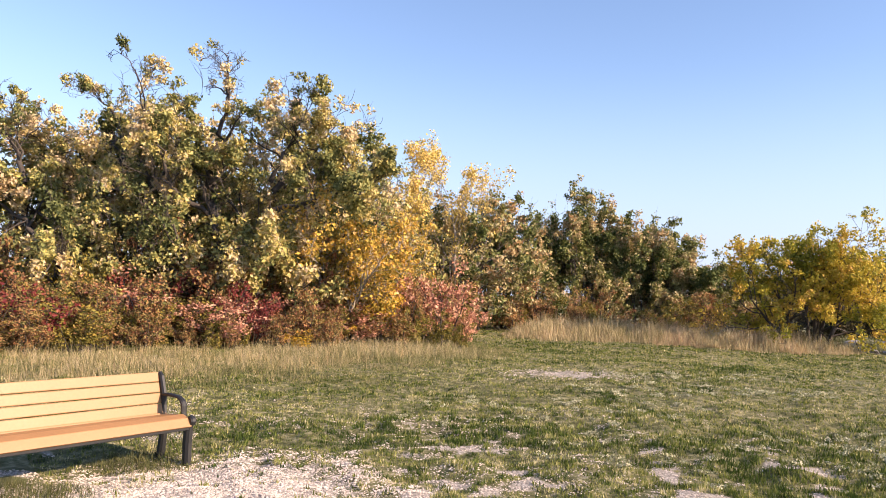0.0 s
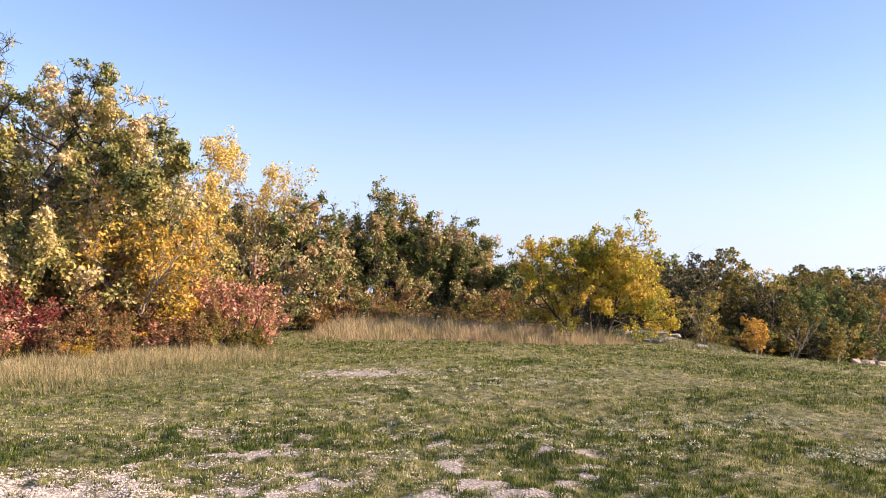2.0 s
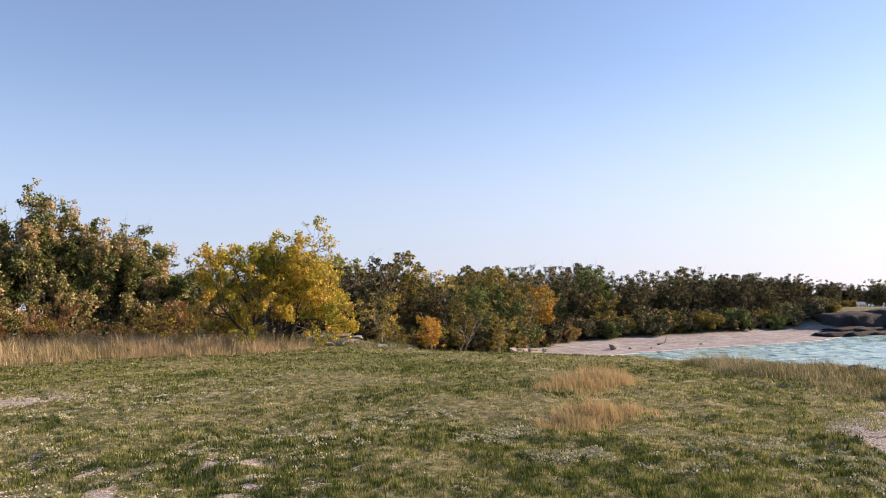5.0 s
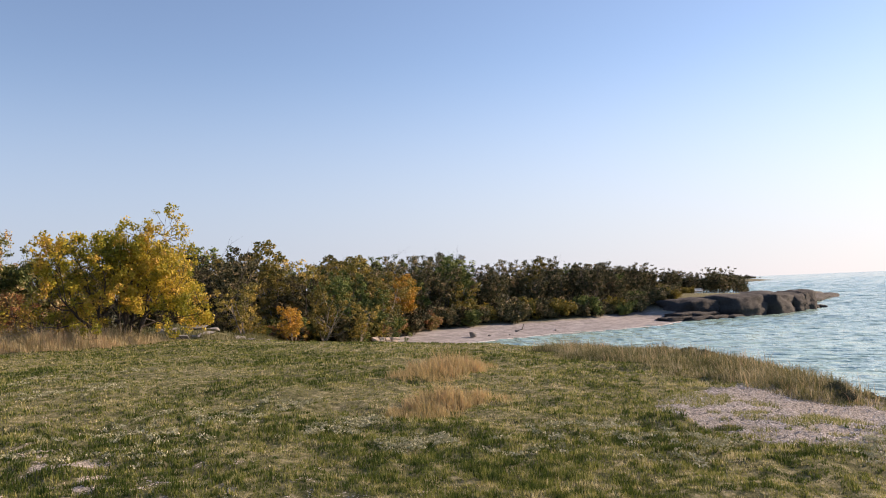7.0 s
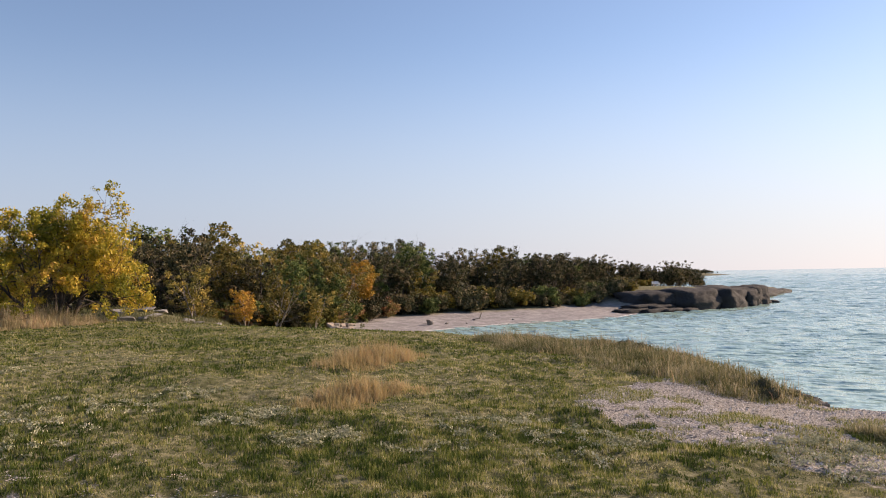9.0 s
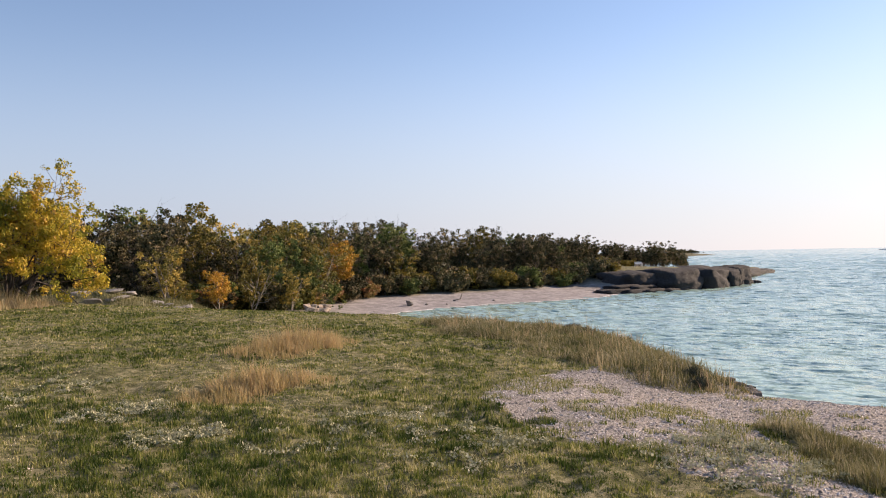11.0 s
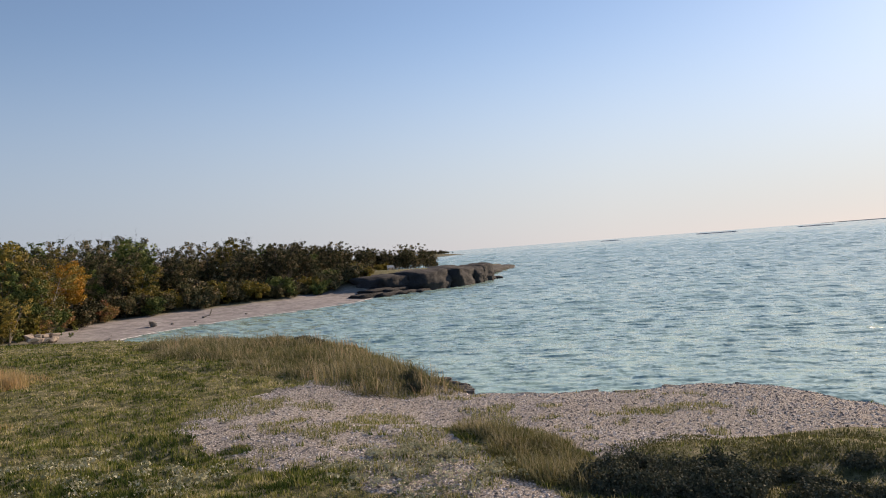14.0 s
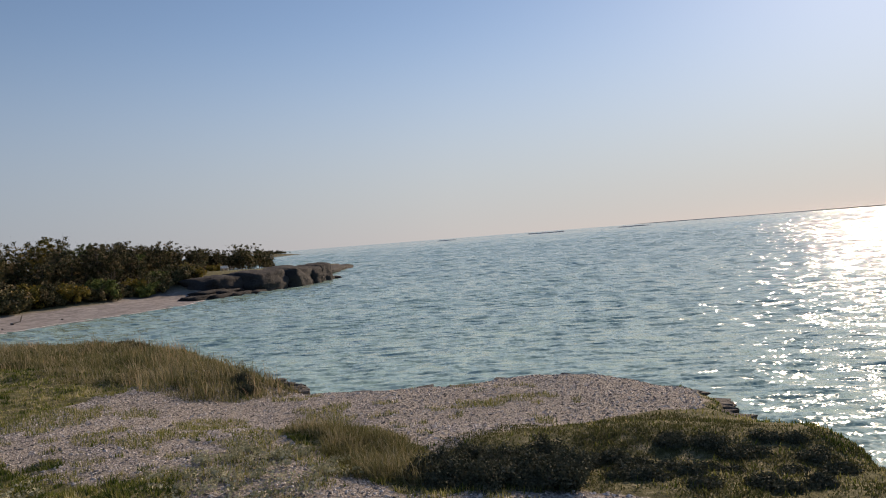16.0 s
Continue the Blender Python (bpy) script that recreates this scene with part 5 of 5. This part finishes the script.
tx, ty, tt, tc = [], [], [], []
for cx, cy, rx, ry, n, tall, tone in ((9.95, 10.1, 0.75, 0.5, 95, 0.6, 0.75), (9.2, 9.7, 0.8, 0.5, 50, 0.36, 0.6), (10.6, 10.3, 0.6, 0.4, 30, 0.3, 0.6), (7.45, 7.6, 0.45, 0.4, 70, 0.46, 0.7), (6.9, 7.3, 0.5, 0.4, 40, 0.3, 0.5), (8.0, 7.5, 0.6, 0.35, 24, 0.26, 0.6)):
    x, y, c = clump(n, cx, cy, rx, ry)
    tx, ty = np.r_[tx, x], np.r_[ty, y]
    tt, tc = np.r_[tt, tall * c * RNG.uniform(0.4, 1.2, n)], np.r_[tc, tone + RNG.normal(0, 0.15, n)]
tussocks("tufts_of_tall_grass", "tufts of tall reddish-straw grass on the turf", RED_STRAW, tx, ty, tt, tc, 34, 0.008, 0.1, 0.45)

# green and straw grass on the bank by the gravel, and the dark sward at the point
x, y = bed(2300, BANK, 0.5, 58)
tussocks("bank_grass", "green and straw grass on the low bank", ROUGH_GRASS, x, y, (0.06 + 0.3 * vnoise(x, y, 0.5, 66) ** 1.3) * RNG.uniform(0.5, 1.2, len(x)) * (0.4 + 0.6 * smooth(inside_distance(x, y, BANK), -0.2, 0.3)), 0.05 + 0.95 * vnoise(x, y, 0.35, 59) + RNG.normal(0, 0.15, len(x)), 18, 0.006, 0.06, 0.8, 0.22)
x, y = bed(10000, POINT, 0.6, 60)
tussocks("point_grass", "short dull green and brown sward at the point of the cliff", ROUGH_GRASS, x, y, (0.015 + 0.05 * vnoise(x, y, 0.4, 67, 2)) * RNG.uniform(0.5, 1.2, len(x)), -0.45 + 0.75 * vnoise(x, y, 0.5, 61) + RNG.normal(0, 0.15, len(x)), 9, 0.009, 0.05, 0.8)
# weeds round the bench feet
x, y, c = clump(1500, -2.9, 7.6, 0.5, 0.35)
x2, y2, c2 = clump(1500, -3.3, 6.5, 0.5, 0.4)
grass("bench_weeds", "green weeds under the bench", ROUGH_GRASS, np.r_[x, x2], np.r_[y, y2], np.r_[c, c2] * RNG.uniform(0.05, 0.2, 3000), np.full(3000, 0.005), RNG.uniform(-0.3, 0.45, 3000), lean=0.8)

# sparse grass in the gravel
x, y = RNG.uniform(7.4, 12.4, 90000), RNG.uniform(0.3, 6.2, 90000)
_, worn, _, _, ds, _ = land(x, y)
k = (worn > 0.4) & (ds > 0.3) & (0.6 * vnoise(x, y, 0.3, 68, 2) + 0.4 * vnoise(x, y, 1.1, 69, 2) > 0.52 + 0.1 * smooth(x, 9.9, 10.9))
x, y = x[k], y[k]
grass("gravel_grass", "sparse low grass growing in the gravel", LAWN, x, y, RNG.uniform(0.02, 0.07, len(x)), np.full(len(x), 0.008), RNG.uniform(0.0, 0.9, len(x)), lean=0.5, curl=False)

# silvery sage in the turf
cs = []
for cx, cy, rx, ry, n in ((5.8, 7.4, 0.6, 0.3, 40), (5.75, 6.15, 0.5, 0.22, 40), (5.0, 9.0, 1.6, 0.6, 40), (3.4, 12.5, 2.0, 0.8, 50), (7.0, 5.2, 1.2, 0.5, 30), (4.5, 15.0, 2.5, 0.8, 40), (8.2, 2.4, 0.6, 0.7, 60), (7.2, 4.2, 0.8, 0.6, 30), (2.5, 8.2, 2.0, 1.2, 40), (1.0, 10.5, 2.0, 1.4, 40)):
    x, y, c = clump(n, cx, cy, rx, ry)
    cs.append(np.stack([x, y, land(x, y)[0] + 0.03], -1))
me = leaf_mesh("sage", np.concatenate(cs + [c + RNG.normal(0, 0.12, c.shape) * [1, 1, 0] for c in cs]), 0.075, 24, 0.026, RNG, 0.0, flat=0.3, lump=0.6)
tagged(put("sage", me, SAGE), "low silvery sage growing in the turf", "sage", kind="stuff")

# dark low bushes on the bank
MAT = [(q.uniform(8.05, 8.85), 1.15 - 1.1 * f + q.normal(0, 0.06), q.uniform(0.1, 0.19), q.uniform(0.25, 0.45)) for q in (np.random.default_rng(61),) for f in np.linspace(0, 1, 22)]
MAT += [(q.uniform(7.9, 9.4), -0.1 - 1.4 * f, q.uniform(0.05, 0.1), q.uniform(0.2, 0.45)) for q in (np.random.default_rng(62),) for f in np.linspace(0, 1, 22)]
MAT += [(11.8, 4.3, 0.14, 0.4), (12.2, 4.6, 0.14, 0.4), (15.3, 8.2, 0.16, 0.6), (15.7, 8.8, 0.16, 0.6), (16.0, 9.6, 0.14, 0.5)]
for k, (x, y, tall, wide) in enumerate(MAT):
    shrub("low_bush", 600 + k, x, y, tall, wide, DARK_SHRUB, "low dark green bush on the bank", count=26, size=0.022, radius=0.07, stems=11, kids=(6,), ratio=(0.5,), shift=-0.05, spread=0.3)

# ---- gravel ----
def pebbles(name, label, x, y, size, material=PEBBLE, vary=0.38):
    n = len(x)
    z = land(x, y)[0]
    base = np.array([(1, 0, 0), (0, 1, 0), (-1, 0, 0), (0, -1, 0), (0, 0, 1), (0, 0, -1)], float)
    v = base[None] * RNG.uniform(0.6, 1.3, (n, 6, 1)) * size[:, None, None] * np.array([1, 0.8, 0.5])
    a = RNG.uniform(0, 6.28, n)
    c, s = np.cos(a)[:, None], np.sin(a)[:, None]
    v = np.stack([v[..., 0] * c - v[..., 1] * s, v[..., 0] * s + v[..., 1] * c, v[..., 2]], -1)
    v += np.stack([x, y, z + size * 0.05], -1)[:, None]
    tri = np.array([(0, 1, 4), (1, 2, 4), (2, 3, 4), (3, 0, 4), (1, 0, 5), (2, 1, 5), (3, 2, 5), (0, 3, 5)])
    f = (tri[None] + 6 * np.arange(n)[:, None, None]).reshape(-1, 3)
    me = mesh_of(name, v.reshape(-1, 3), f, np.repeat(np.clip(RNG.normal(0.58, vary, n), 0, 1), 6))
    return tagged(put(name, me, material), label, "gravel", kind="stuff")


x, y = RNG.uniform(7.4, 13.0, 52000), RNG.uniform(-0.9, 6.4, 52000)
_, worn, _, _, ds, _ = land(x, y)
k = (worn + 0.4 * (vnoise(x, y, 0.3, 42, 2) - 0.5) > 0.5) & (ds > 0.05)
pebbles("shelf_gravel", "grey-pink limestone gravel on the shelf above the lake", x[k], y[k], RNG.uniform(0.005, 0.012, k.sum()) * RNG.choice([1, 1, 1, 1.9], k.sum()))
x, y = RNG.normal(-1.9, 1.2, 26000), RNG.normal(6.5, 1.1, 26000)
_, worn, _, _, _, _ = land(x, y)
k = worn > 0.3
pebbles("bench_gravel", "pale gravel before the bench", x[k], y[k], RNG.uniform(0.005, 0.016, k.sum()), PALE_PEBBLE, 0.22)
x, y, d = scatter(150000, 3.6, 16)
_, worn, _, _, ds, df = land(x, y)
k = (df > 0.2) & (x < 6.8) & (worn + 0.5 * (vnoise(x, y, 0.3, 42, 2) - 0.5) > 0.3)
k &= (np.arange(len(x)) % 2 == 0) | (vnoise(x, y, 0.12, 76, 2) > 0.5)
pebbles("turf_stones", "pale stones showing through the turf", x[k], y[k], (0.003 + 0.0011 * d[k]) * RNG.uniform(0.5, 1.3, k.sum()), PALE_PEBBLE, 0.25)


# ---- bushes at the back of the beach ----
def bush_stock(seed, leaf):
    return shrub("beach_bush", seed, 0, 0, 2.0, 2.4, leaf, "rounded bush at the back of the beach", count=30, size=0.2, radius=0.36, spread=0.25, stems=8, z=-300, kids=(5,), ratio=(0.5,))


BUSHES = [bush_stock(701, FAR_DARK_LEAF), bush_stock(702, FAR_GREEN_LEAF), bush_stock(703, OLIVE_LEAF), bush_stock(704, GOLD_LEAF), bush_stock(705, RUST_LEAF)]
BUSH_LABELS = ["dark green rounded bush at the back of the beach", "green rounded bush at the back of the beach", "yellow-green bush at the back of the beach", "golden bush at the edge of the far wood", "rust-coloured bush at the edge of the far wood"]


def far_bush(kind, x, y, s):
    ob = copy_thing(BUSHES[kind], Matrix.Translation((x, y, height(x, y) - 0.45 * s)) @ Matrix.Rotation(r.uniform(0, 6.28), 4, "Z") @ Matrix.Diagonal((s * 1.15, s * 1.15, s, 1)))
    tagged(ob, BUSH_LABELS[kind], "bush", "bushes behind the beach")


BACK = [(20, 69, 1.3), (30, 62, 1.3), (40, 61, 1.3), (50, 64, 1.3), (58, 69.5, 1.3), (68, 73.5, 1.4), (80, 71.5, 1.4), (92, 69.2, 1.3), (104, 68, 1.2), (112, 67, 1.2), (118, 68, 0.9)]
for row in range(2):
    for k in range(52):
        x, y, s = along(BACK, (k + r.uniform(0, 0.9)) / 52)
        p = (0.46, 0.22, 0.18, 0.03, 0.11) if x < 60 else (0.58, 0.22, 0.19, 0.0, 0.01)
        far_bush(int(r.choice(5, p=p)), x + r.normal(0, 0.5) + row, y + row * 2 + r.normal(0, 0.6), s * r.uniform(0.6, 1.25))
for x, y, s in ((140, 78, 0.9), (131, 77, 0.8), (134, 75.5, 0.7), (126, 76, 0.7)):
    far_bush(2, x, y, s)
for k in range(24):
    f = k / 23
    far_bush(0, 600 + 255 * f, 300 + 84 * f + r.normal(0, 3) + 6, r.uniform(1.0, 2.4) * (1.3 - 0.8 * f))
for ob in BUSHES:
    for o in (*ob.children_recursive, ob):
        bpy.data.objects.remove(o)


# ---- foam where the lake meets the beach ----
def foam_line():
    line = [p for p in SHORE if 48 < p[0] < 118 and p[1] < 62]
    v, f = [], []
    for (ax, ay), (bx, by) in zip(line, line[1:]):
        n = int(math.hypot(bx - ax, by - ay) / 0.6)
        for k in range(n):
            x, y = ax + (bx - ax) * k / n, ay + (by - ay) * k / n
            w = 0.5 * max(0.0, float(vnoise(np.array([x]), np.array([y]), 4, 81)[0]) - 0.35)
            # the waterline lies where the beach meets the level of the lake
            reach = np.arange(-4, 4, 0.1)
            dry = land(np.full(80, x), y + reach)[0] > WATER + 0.02
            shift = reach[int(np.argmax(dry))]
            v += [(x, y + shift - 0.12 - w, WATER + 0.03), (x, y + shift + 0.05, WATER + 0.05)]
    for k in range(len(v) // 2 - 1):
        f.append((2 * k, 2 * k + 2, 2 * k + 3, 2 * k + 1))
    return tagged(put("foam", mesh_of("foam", np.array(v), np.array(f)), FOAM), "thin white foam along the shingle beach", "foam", kind="stuff")


foam_line()
